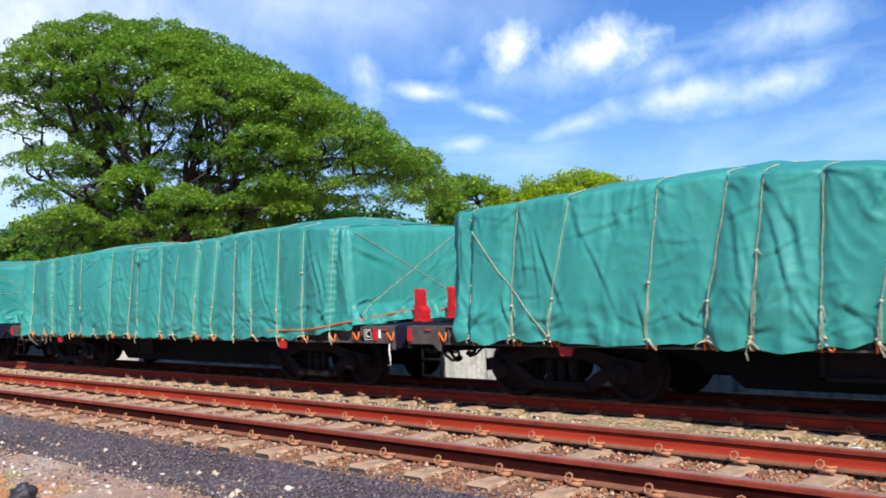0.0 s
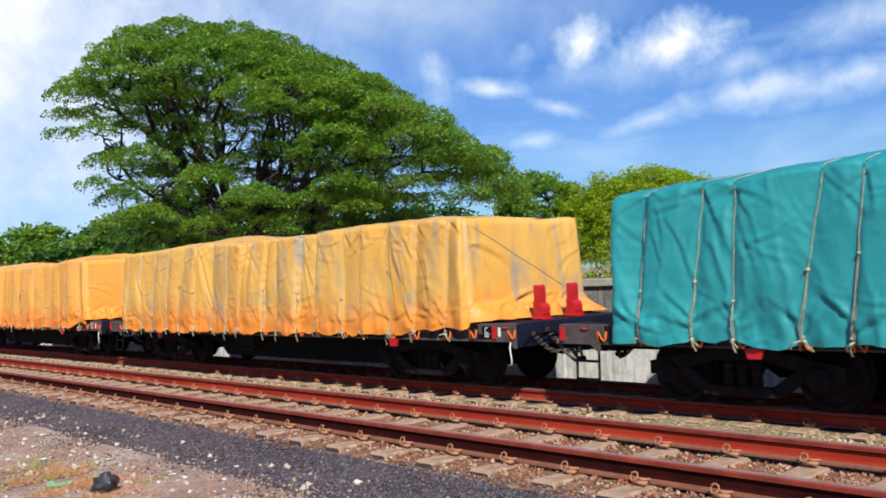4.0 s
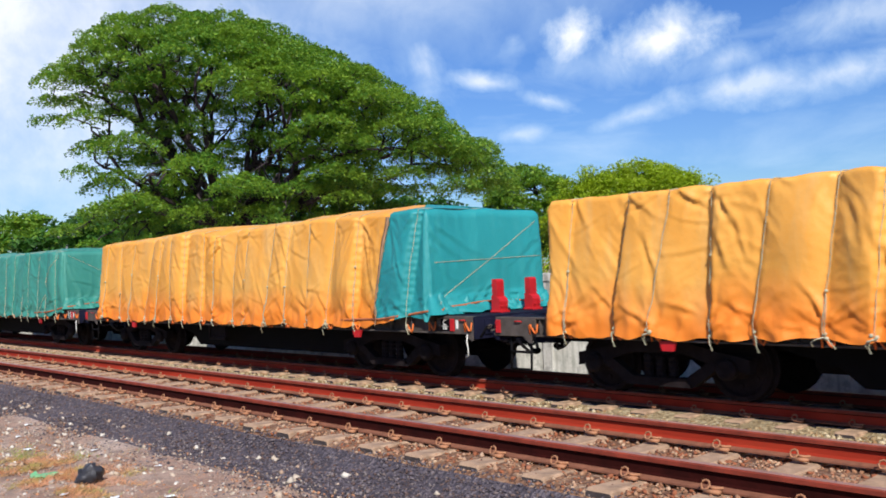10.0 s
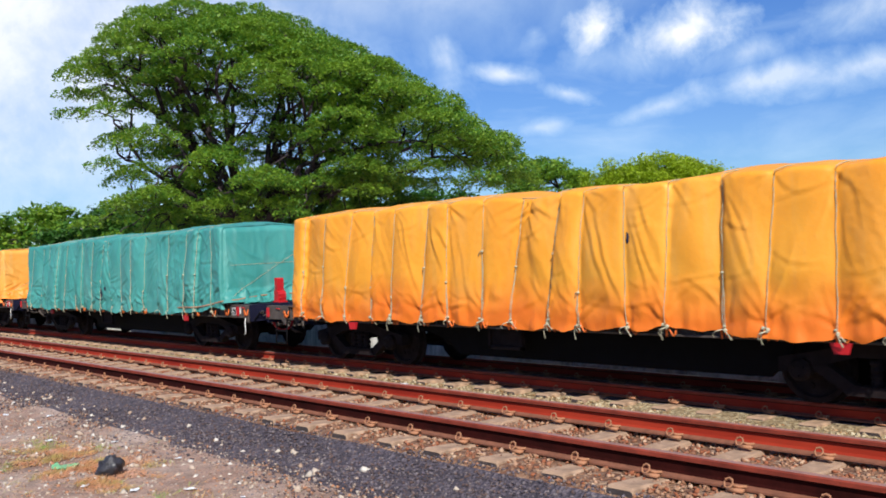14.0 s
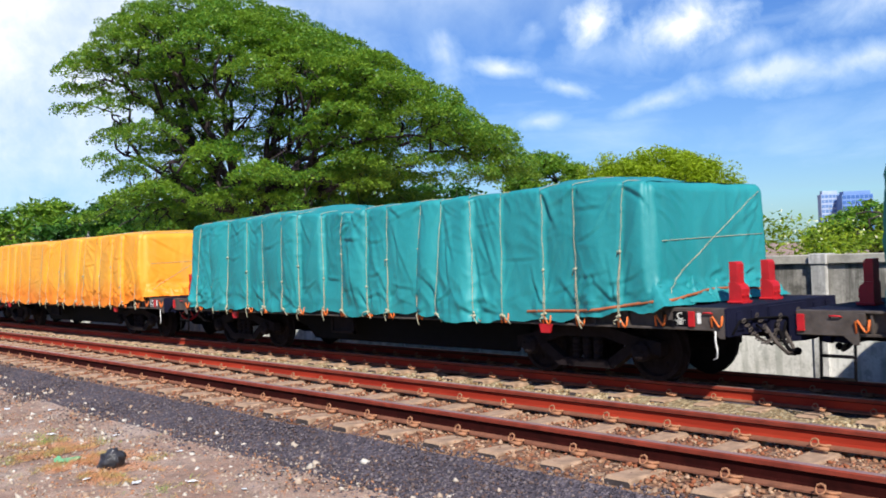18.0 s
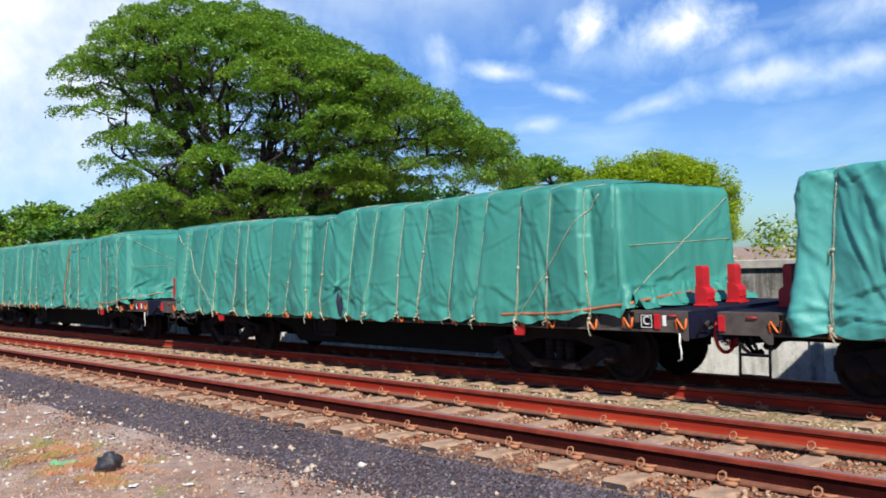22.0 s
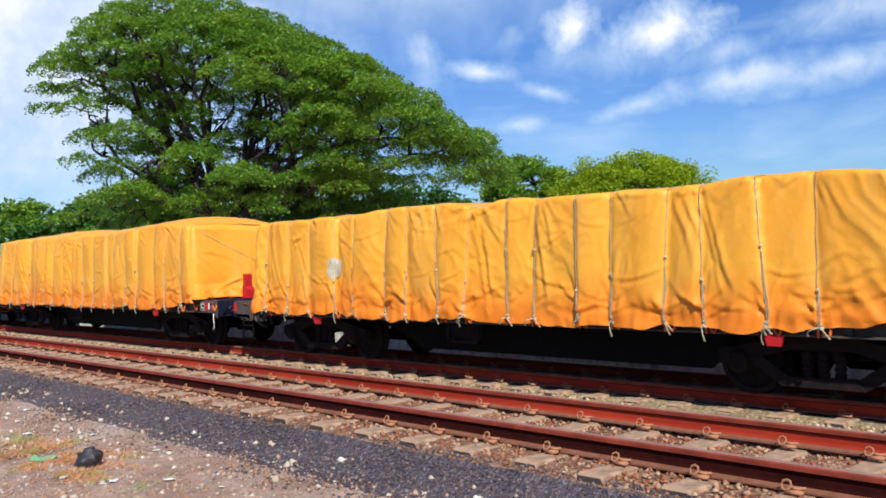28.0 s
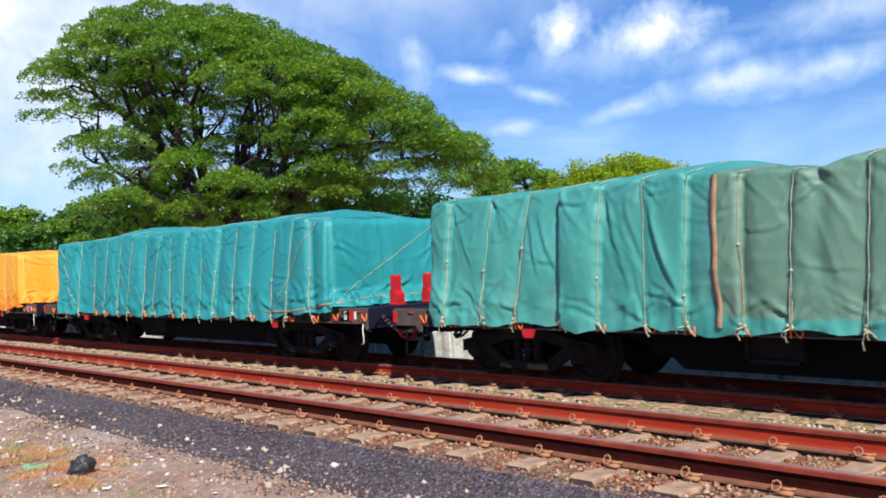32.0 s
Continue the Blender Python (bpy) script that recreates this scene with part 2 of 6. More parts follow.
# ---- mesh helpers ----
def mesh_of(name, verts, faces, mat, smooth=False):
    me = bpy.data.meshes.new(name)
    me.from_pydata([tuple(v) for v in verts], [], [tuple(f) for f in faces])
    if mat:
        me.materials.append(mat)
    if smooth:
        me.polygons.foreach_set("use_smooth", [True] * len(me.polygons))
    me.update()
    return me


def put(name, me, parent=None, m=None, label=""):
    ob = new(name, me)
    if parent:
        ob.parent = parent
    if m is not None:
        ob.matrix_local = m
    if label:
        ob["label"] = label
    return ob


class Shape:
    """Collects simple solids into one mesh."""

    def __init__(self):
        self.v, self.f = [], []

    def add(self, verts, faces):
        k = len(self.v)
        self.v += [tuple(p) for p in verts]
        self.f += [tuple(i + k for i in q) for q in faces]
        return self

    def box(self, x0, x1, y0, y1, z0, z1, c=0.008):
        """A box with chamfered edges along its length and its top."""
        c = min(c, (x1 - x0) * 0.3, (y1 - y0) * 0.3, (z1 - z0) * 0.3)
        prof = ((y0 + c, z0), (y1 - c, z0), (y1, z0 + c), (y1, z1 - c), (y1 - c, z1), (y0 + c, z1), (y0, z1 - c), (y0, z0 + c))
        v = [(x, y, z) for x in (x0, x1) for y, z in prof]
        n = len(prof)
        f = [(i, (i + 1) % n, n + (i + 1) % n, n + i) for i in range(n)] + [tuple(range(n))[::-1], tuple(range(n, 2 * n))]
        return self.add(v, f)

    def tube(self, pts, r, sides=6, closed=False):
        pts = [Vector(p) for p in pts]
        n = len(pts)
        v, f = [], []
        ref = Vector((0.13, 0.31, 0.94)).normalized()
        for i, p in enumerate(pts):
            a, b = (pts[i - 1], pts[(i + 1) % n]) if closed else (pts[max(0, i - 1)], pts[min(n - 1, i + 1)])
            t = (b - a).normalized()
            u = t.cross(ref)
            if u.length < 0.05:
                u = t.cross(Vector((1, 0, 0)))
            u.normalize()
            w = t.cross(u)
            rr = r[i] if isinstance(r, (list, tuple)) else r
            v += [p + (u * math.cos(2 * math.pi * k / sides) + w * math.sin(2 * math.pi * k / sides)) * rr for k in range(sides)]
        rings = n if closed else n - 1
        for i in range(rings):
            for k in range(sides):
                a, b = i * sides, ((i + 1) % n) * sides
                f.append((a + k, a + (k + 1) % sides, b + (k + 1) % sides, b + k))
        if not closed:
            f += [tuple(range(sides))[::-1], tuple(range((n - 1) * sides, n * sides))]
        return self.add(v, f)

    def disc(self, c, axis, prof, sides=20):
        """A turned solid: prof is (radius, offset along the axis)."""
        c, axis = Vector(c), Vector(axis).normalized()
        u = axis.orthogonal().normalized()
        w = axis.cross(u)
        v = [c + axis * o + (u * math.cos(2 * math.pi * k / sides) + w * math.sin(2 * math.pi * k / sides)) * r for r, o in prof for k in range(sides)]
        n = len(prof)
        f = [(i * sides + k, i * sides + (k + 1) % sides, (i + 1) * sides + (k + 1) % sides, (i + 1) * sides + k) for i in range(n - 1) for k in range(sides)]
        f += [tuple(range(sides))[::-1], tuple(range((n - 1) * sides, n * sides))]
        return self.add(v, f)

    def prism(self, poly, y0, y1):
        """A flat outline in x and z, given thickness in y."""
        n = len(poly)
        v = [(x, y, z) for y in (y0, y1) for x, z in poly]
        f = [(i, (i + 1) % n, n + (i + 1) % n, n + i) for i in range(n)] + [tuple(range(n))[::-1], tuple(range(n, 2 * n))]
        return self.add(v, f)

    def mesh(self, name, mat, smooth=False):
        return mesh_of(name, self.v, self.f, mat, smooth)


def part(name, shape, mat, parent, label="", smooth=False, m=None):
    me = shape if isinstance(shape, bpy.types.Mesh) else shape.mesh(name, mat, smooth)
    return put(name, me, parent, m, label)


def empty(name, m=None):
    e = new(name)
    e.empty_display_size = 0.3
    if m is not None:
        e.matrix_world = m
    return e


def text_mesh(word, size, mat):
    cu = bpy.data.curves.new("letters", "FONT")
    cu.body, cu.size, cu.align_x, cu.align_y, cu.extrude = word, size, "CENTER", "CENTER", 0.002
    ob = bpy.data.objects.new("letters", cu)
    me = bpy.data.meshes.new_from_object(ob)
    bpy.data.objects.remove(ob)
    me.materials.clear()
    me.materials.append(mat)
    return me


# ---- ground, tracks and wall ----
def dirt_material():
    m, n, l, b = material("dry_dirt", 0.95)
    v = coords(n)
    big = noise_tex(n, l, 0.9, 6, 0.6, v)
    mid = noise_tex(n, l, 7, 5, 0.65, v)
    fine = noise_tex(n, l, 55, 3, 0.6, v)
    c = ramp(n, l, big, ((0.3, (0.24, 0.115, 0.075)), (0.5, (0.40, 0.26, 0.195)), (0.72, (0.52, 0.42, 0.36))))
    c = blend(n, l, fit_range(n, l, mid, 0.42, 0.64, 0, 0.6), c, (0.14, 0.105, 0.085))
    c = blend(n, l, fit_range(n, l, fine, 0.56, 0.70, 0, 0.55), c, (0.50, 0.46, 0.38))
    grit = noise_tex(n, l, 120, 3, 0.7, v)
    c = blend(n, l, fit_range(n, l, grit, 0.5, 0.62, 0, 0.6), c, (0.09, 0.065, 0.045))
    l.new(c, b.inputs["Base Color"])
    one = bump(n, l, b, mid, 0.6, 0.05)
    bump(n, l, b, fine, 0.6, 0.02, one)
    return m


def gravel_material(name, dark, light, fleck, cell=28.0):
    m, n, l, b = material(name, 0.9)
    v = coords(n)
    vor = n.new("ShaderNodeTexVoronoi")
    vor.inputs["Scale"].default_value = cell
    l.new(v, vor.inputs["Vector"])
    big = noise_tex(n, l, 1.6, 4, 0.6, v)
    c = ramp(n, l, vor.outputs["Color"], ((0.15, dark), (0.6, light), (0.95, fleck)))
    c = blend(n, l, fit_range(n, l, big, 0.35, 0.7, 0, 0.5), c, dark)
    l.new(c, b.inputs["Base Color"])
    bump(n, l, b, vor.outputs["Distance"], 0.8, 0.03)
    return m


def stone_material(name, colors):
    m, n, l, b = material(name, 0.88)
    geo = n.new("ShaderNodeNewGeometry")
    k = len(colors)
    c = ramp(n, l, geo.outputs["Random Per Island"], [(i / k, q) for i, q in enumerate(colors)])
    c = blend(n, l, fit_range(n, l, noise_tex(n, l, 30, 3, 0.6, coords(n)), 0.4, 0.7, 0, 0.35), c, tuple(x * 0.55 for x in colors[0]))
    l.new(c, b.inputs["Base Color"])
    return m


DIRT = dirt_material()
GRAVEL_AND_SHADE = gravel_material("dark_gravel", (0.036, 0.029, 0.038), (0.078, 0.063, 0.079), (0.15, 0.125, 0.14), 34)
BALLAST = gravel_material("ballast", (0.11, 0.045, 0.024), (0.25, 0.135, 0.075), (0.38, 0.27, 0.18), 24)
SANDY = gravel_material("sandy_ballast", (0.17, 0.115, 0.055), (0.36, 0.275, 0.155), (0.52, 0.44, 0.29), 26)
PALE = gravel_material("pale_yard_ground", (0.44, 0.42, 0.37), (0.56, 0.54, 0.48), (0.66, 0.64, 0.58), 9)
LIGHT_STONES = stone_material("tan_stone", ((0.20, 0.125, 0.060), (0.32, 0.235, 0.130), (0.42, 0.33, 0.20), (0.54, 0.46, 0.31), (0.26, 0.145, 0.060)))
RUST_STONES = stone_material("rust_stained_stone", ((0.16, 0.062, 0.032), (0.27, 0.125, 0.065), (0.36, 0.205, 0.120), (0.48, 0.33, 0.22), (0.27, 0.085, 0.035)))
DARK_STONES = stone_material("dark_stone", ((0.034, 0.027, 0.036), (0.068, 0.055, 0.070), (0.110, 0.090, 0.110), (0.19, 0.16, 0.16), (0.105, 0.064, 0.055)))
LITTER_STONES = stone_material("pale_rubble", ((0.32, 0.20, 0.14), (0.42, 0.34, 0.26), (0.46, 0.40, 0.34), (0.18, 0.11, 0.072), (0.40, 0.19, 0.10)))
PALE_STONES = stone_material("pale_stone", ((0.32, 0.20, 0.13), (0.42, 0.34, 0.26), (0.50, 0.45, 0.38), (0.36, 0.22, 0.13), (0.58, 0.54, 0.48)))
CONCRETE = plain("sleeper_concrete", (0.40, 0.265, 0.175), 0.9, 0.0, 0.45, 7, 0.4, (0.18, 0.11, 0.07))


def rail_material():
    m, n, l, b = material("rusty_rail", 0.75, 0.0)
    b.inputs["Specular IOR Level"].default_value = 0.15
    v = coords(n)
    a = noise_tex(n, l, 3, 5, 0.6, v, (0.3, 1, 1))
    f = noise_tex(n, l, 40, 4, 0.6, v)
    c = ramp(n, l, a, ((0.3, (0.22, 0.016, 0.008)), (0.7, (0.40, 0.042, 0.018))))
    c = blend(n, l, fit_range(n, l, f, 0.55, 0.8, 0, 0.4), c, (0.22, 0.045, 0.018))
    l.new(c, b.inputs["Base Color"])
    bump(n, l, b, f, 0.3, 0.005)
    return m


RUST = rail_material()
# rust of the web, with the shade under the rail head in its colour
SHADED_WEB_RUST = plain("shaded_rail_web", (0.030, 0.004, 0.003), 0.9, 0.0, 0.5, 5, 0.3, shine=0.1)
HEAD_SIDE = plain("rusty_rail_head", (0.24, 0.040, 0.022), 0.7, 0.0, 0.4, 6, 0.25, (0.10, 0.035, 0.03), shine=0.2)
DARK_END = plain("dark_end_concrete", (0.055, 0.042, 0.040), 0.9, 0.0, 0.4, 8, 0.4)
RUST_LIGHT = plain("pale_rust", (0.36, 0.165, 0.085), 0.8, 0.0, 0.35, 14, 0.3)
FOOT_RUST = plain("dusty_rail_foot", (0.21, 0.08, 0.045), 0.85, 0.0, 0.35, 14, 0.3)
RAIL_TOP = plain("dull_rail_head", (0.34, 0.20, 0.18), 0.5, 0.25, 0.25, 7, 0.15)

PROFILE = ((-700, -0.5), (-60, -0.34), (-8, -0.30), (-4, -0.29), (-2.4, -0.27), (-1.5, -0.25), (-1.12, -0.235), (-0.95, -0.21), (-0.62, -0.155),
           (-0.46, -0.095), (-0.40, -0.060), (-0.32, -0.022), (-0.05, -0.012), (0.2, -0.034), (0.9, -0.040), (1.5, -0.045), (1.95, -0.09), (2.5, -0.16), (3.2, -0.29), (3.7, -0.385), (4.1, -0.385), (4.4, -0.36), (4.9, -0.36),
           (6.1, -0.37), (6.7, -0.50), (8.0, -0.57), (10.4, -0.57), (14, -0.55), (60, -0.5), (800, -0.4))


def ground_height(y):
    for (a, za), (b, zb) in zip(PROFILE, PROFILE[1:]):
        if a <= y <= b:
            return za + (zb - za) * (y - a) / (b - a)
    return -0.4


def ground():
    xs = [-900, -400, -200, -120, -80, -60] + [-50 + i * 0.5 for i in range(113)] + [8, 12, 20, 40, 80, 200, 600]
    ys = []
    for (a, _), (b, _) in zip(PROFILE, PROFILE[1:]):
        k = 1 if b - a > 4 else 3 if b - a > 1.2 else 2
        ys += [a + (b - a) * i / k for i in range(k)]
    ys.append(PROFILE[-1][0])
    verts, faces, slots = [], [], []
    for y in ys:
        for x in xs:
            z = ground_height(y)
            if -51 < x < 8 and -9 < y < 12:
                z += (0.035 if y < -1 or y > 2 else 0.012) * noise.noise((x * 0.8, y * 1.1, 0)) + 0.015 * noise.noise((x * 3, y * 3, 4))
            verts.append((x, y, z))
    nx = len(xs)
    for j in range(len(ys) - 1):
        mid = (ys[j] + ys[j + 1]) / 2
        # dark shoulder gravel; its colour again from 4.2 to 7.9 paints the train's shadow
        slot = 0 if mid < -1.0 else 1 if mid < -0.38 else 2 if mid < 1.75 else 4 if mid < 4.2 else 1 if mid < 7.9 else 3 if mid < 20 else 0
        for i in range(nx - 1):
            faces.append((j * nx + i, j * nx + i + 1, (j + 1) * nx + i + 1, (j + 1) * nx + i))
            slots.append(slot)
    me = mesh_of("ground", verts, faces, None, True)
    for mt in (DIRT, GRAVEL_AND_SHADE, BALLAST, PALE, SANDY):
        me.materials.append(mt)
    me.polygons.foreach_set("material_index", slots)
    return tagged(new("ground", me), "dry littered ground with dark gravel and tan railway ballast", "ground", kind="structure")


ground()


def stones(name, label, count, x_range, y_range, size, mat, lift=0.0, seed=1, keep=None, dense_to=None):
    """Loose stones as lumpy eight-sided solids, more of them towards the near end."""
    rng = np.random.default_rng(seed)
    x = x_range[1] - (x_range[1] - x_range[0]) * rng.random(count) ** (dense_to or 1.0)
    y = rng.uniform(*y_range, count)
    if keep:
        ok = np.array([keep(a, b) for a, b in zip(x, y)])
        x, y = x[ok], y[ok]
    n = len(x)
    z = np.array([ground_height(b) for b in y]) + lift
    r = rng.uniform(size[0], size[1], n) * (0.7 + 0.6 * rng.random(n))
    octa = np.array([(1, 0, 0), (-1, 0, 0), (0, 1, 0), (0, -1, 0), (0, 0, 1), (0, 0, -1), ], float)
    tri = np.array([(0, 2, 4), (2, 1, 4), (1, 3, 4), (3, 0, 4), (2, 0, 5), (1, 2, 5), (3, 1, 5), (0, 3, 5)])
    v = octa[None] * rng.uniform(0.7, 1.15, (n, 6, 1)) + rng.normal(0, 0.16, (n, 6, 3))
    v[:, :, 2] *= 0.7
    a = rng.uniform(0, 2 * np.pi, n)
    ca, sa = np.cos(a)[:, None], np.sin(a)[:, None]
    vx, vy = v[:, :, 0] * ca - v[:, :, 1] * sa, v[:, :, 0] * sa + v[:, :, 1] * ca
    tilt = rng.normal(0, 0.5, n)[:, None]
    v = np.stack([vx, vy * np.cos(tilt) - v[:, :, 2] * np.sin(tilt), vy * np.sin(tilt) + v[:, :, 2] * np.cos(tilt)], 2) * r[:, None, None]
    v += np.stack([x, y, z + r * 0.25], 1)[:, None, :]
    f = (tri[None] + (np.arange(n) * 6)[:, None, None]).reshape(-1, 3)
    me = bpy.data.meshes.new(name)
    me.vertices.add(n * 6)
    me.vertices.foreach_set("co", v.reshape(-1).astype(np.float32))
    me.loops.add(len(f) * 3)
    me.loops.foreach_set("vertex_index", f.reshape(-1).astype(np.int32))
    me.polygons.add(len(f))
    me.polygons.foreach_set("loop_start", np.arange(0, len(f) * 3, 3, dtype=np.int32))
    me.update(calc_edges=True)
    me.materials.append(mat)
    return tagged(new(name, me), label, "gravel", kind="stuff")


stones("dark_gravel", "dark grey loose gravel along the track shoulder", 34000, (-30, -1.5), (-1.55, -0.34), (0.008, 0.019), DARK_STONES, 0, 3,
       lambda a, b: b > -1.02 + 0.16 * noise.noise((a * 0.9, 0, 1)) - 0.5 * noise.random() ** 3, 1.7)
stones("ballast_stones", "rust-stained ballast stones between the siding rails", 23000, (-28, 0.5), (-0.38, 1.75), (0.011, 0.027), RUST_STONES, 0.0, 4,
       lambda a, b: abs((1.18 - a + 0.3025) % 0.605 - 0.3025) > 0.12 or noise.random() < (0.85 if b < 0.02 else 0.28), 1.5)
stones("ballast_stones", "tan ballast stones between the two tracks", 20000, (-28, 0.5), (1.7, 4.1), (0.014, 0.034), LIGHT_STONES, 0.0, 14, None, 1.5)
stones("rubble", "pale rubble and broken stones on dry dirt", 15000, (-24, -3.5), (-3.4, -0.9), (0.006, 0.020), LITTER_STONES, 0.0, 5, None, 1.3)
stones("rubble", "larger pale broken stones scattered over the dirt", 1000, (-26, -3.5), (-3.2, -0.62), (0.014, 0.044), PALE_STONES, -0.004, 6, None, 1.2)

# rail section: foot, web and head
RAIL_SECTION = ((-0.062, 0), (0.062, 0), (0.062, 0.012), (0.016, 0.026), (0.010, 0.045), (0.010, 0.104), (0.033, 0.116), (0.035, 0.142), (0.028, 0.152),
                (-0.028, 0.152), (-0.035, 0.142), (-0.033, 0.116), (-0.010, 0.104), (-0.010, 0.045), (-0.016, 0.026), (-0.062, 0.012))


def rail(parent, y, z, shaded_web):
    n = len(RAIL_SECTION)
    verts = [(x, y + a, z + b) for x in (-420, 160) for a, b in RAIL_SECTION]
    faces = [(i, n + i, n + (i + 1) % n, (i + 1) % n) for i in range(n)] + [tuple(range(n)), tuple(range(n, 2 * n))[::-1]]
    me = mesh_of("rail", verts, faces, RUST)
    me.materials.append(RAIL_TOP)
    me.materials.append(FOOT_RUST)
    me.materials.append(SHADED_WEB_RUST)
    me.materials.append(HEAD_SIDE)
    # painted shade below the head; the near siding rail gets it down its whole web
    for i in (3, 4, 5) + ((11, 12, 13) if shaded_web else (11,)):
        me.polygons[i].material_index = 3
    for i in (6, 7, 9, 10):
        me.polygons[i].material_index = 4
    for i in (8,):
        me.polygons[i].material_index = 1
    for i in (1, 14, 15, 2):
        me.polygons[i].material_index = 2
    return put("rail", me, parent)


def sleeper_mesh():
    s = Shape()
    prof = ((-0.13, -0.17), (0.13, -0.17), (0.105, 0.0), (0.09, 0.012), (-0.09, 0.012), (-0.105, 0.0))
    n = len(prof)
    ys = (-1.0, -0.985, -0.35, 0.35, 0.985, 1.0)
    drop = (0.02, 0.0, 0.025, 0.025, 0.0, 0.02)
    v = [(a * (0.96 if k in (0, 5) else 1), y, b - (d if b > -0.1 else 0)) for k, (y, d) in enumerate(zip(ys, drop)) for a, b in prof]
    f = [(k * n + i, k * n + (i + 1) % n, (k + 1) * n + (i + 1) % n, (k + 1) * n + i) for k in range(len(ys) - 1) for i in range(n)]
    f += [tuple(range(n))[::-1], tuple(range((len(ys) - 1) * n, len(ys) * n))]
    me = s.add(v, f).mesh("sleeper", CONCRETE)
    me.materials.append(DARK_END)
    # both end faces are darker than the rest
    for i in (len(f) - 1, len(f) - 2):
        me.polygons[i].material_index = 1
    return me


def clip_mesh():
    """A sprung rail clip: a rod along the rail foot that ends in an upright loop."""
    s = Shape()
    loop = [(-0.045 + 0.030 * math.cos(k * 0.785), -0.045 + 0.014 * math.sin(k * 0.785), 0.044 + 0.028 * math.sin(k * 0.785)) for k in range(8)]
    s.tube(loop, 0.0085, 5, True)
    s.tube([(-0.02, -0.045, 0.035), (0.02, -0.03, 0.028), (0.055, -0.005, 0.030)], 0.010, 5)
    s.box(-0.045, 0.06, -0.075, -0.03, 0.0, 0.022, 0.006)
    return s.mesh("rail_clip", RUST_LIGHT, True)


SLEEPER, CLIP = sleeper_mesh(), clip_mesh()


def track(label, y_near, top, first, count, clips):
    t = tagged(empty("railway_track"), label, "railway track", kind="structure")
    foot = top - 0.152
    for k, y in enumerate((y_near, y_near + 1.135)):
        rail(t, y, foot, k == 0 and clips > 40)
    rng = random.Random(int(y_near * 10))
    for i in range(count):
        x = first - 0.605 * i
        put("sleeper", SLEEPER, t, pose(x + rng.uniform(-0.015, 0.015), y_near + 0.5675 + rng.uniform(-0.02, 0.02), foot - 0.008, 0, 0, rng.uniform(-0.6, 0.6)))
        if i < clips:
            for y, turn in ((y_near - 0.065, 0), (y_near + 0.065, 180), (y_near + 1.07, 0), (y_near + 1.2, 180)):
                put("rail_clip", CLIP, t, pose(x, y, foot + 0.004, 0, 0, turn))
    return t


track("rusty siding rails on weathered concrete sleepers", 0.065, 0.155, 1.18, 120, 52)
track("main line rails under the train on concrete sleepers", 4.37, RAIL_Z, 2.0, 110, 34)


# ---- freight wagons ----
DECK, HALF, LONG = 0.945, 1.23, 6.53
CLOTH = HALF + 0.05
STATIONS = (0, 0.12, 0.24, 0.34, 0.43, 0.49, 0.525, 0.62, 0.75, 0.88, 1)
WAIST = -5.62 + 0.495 * 11.2


def top_height(heights, f):
    """Height of the load over the deck, by the heights at the stations from trailing to leading end."""
    for a, b, ha, hb in zip(STATIONS, STATIONS[1:], heights, heights[1:]):
        if f <= b:
            k = (f - a) / (b - a)
            k = k * k * (3 - 2 * k)
            return ha + (hb - ha) * k
    return heights[-1]


X0, X1 = -5.62, 5.68
GRID_S, GRID_Z, CELL = -6.1, -0.32, 0.016
TABLE = np.random.default_rng(77).uniform(0, 2 * np.pi, (128, 128))


def cloth_noise(x, y, seed):
    """Smooth noise over a plane, about -0.7 to 0.7."""
    x, y = np.asarray(x, float) + seed * 13.7, np.asarray(y, float) + seed * 7.3
    xi, yi = np.floor(x).astype(int), np.floor(y).astype(int)
    fx, fy = x - xi, y - yi

    def corner(i, k):
        a = TABLE[(xi + i) % 128, (yi + k) % 128]
        return np.cos(a) * (fx - i) + np.sin(a) * (fy - k)
    u, v = fx * fx * fx * (fx * (fx * 6 - 15) + 10), fy * fy * fy * (fy * (fy * 6 - 15) + 10)
    low = corner(0, 0) + (corner(1, 0) - corner(0, 0)) * u
    high = corner(0, 1) + (corner(1, 1) - corner(0, 1)) * u
    return low + (high - low) * v


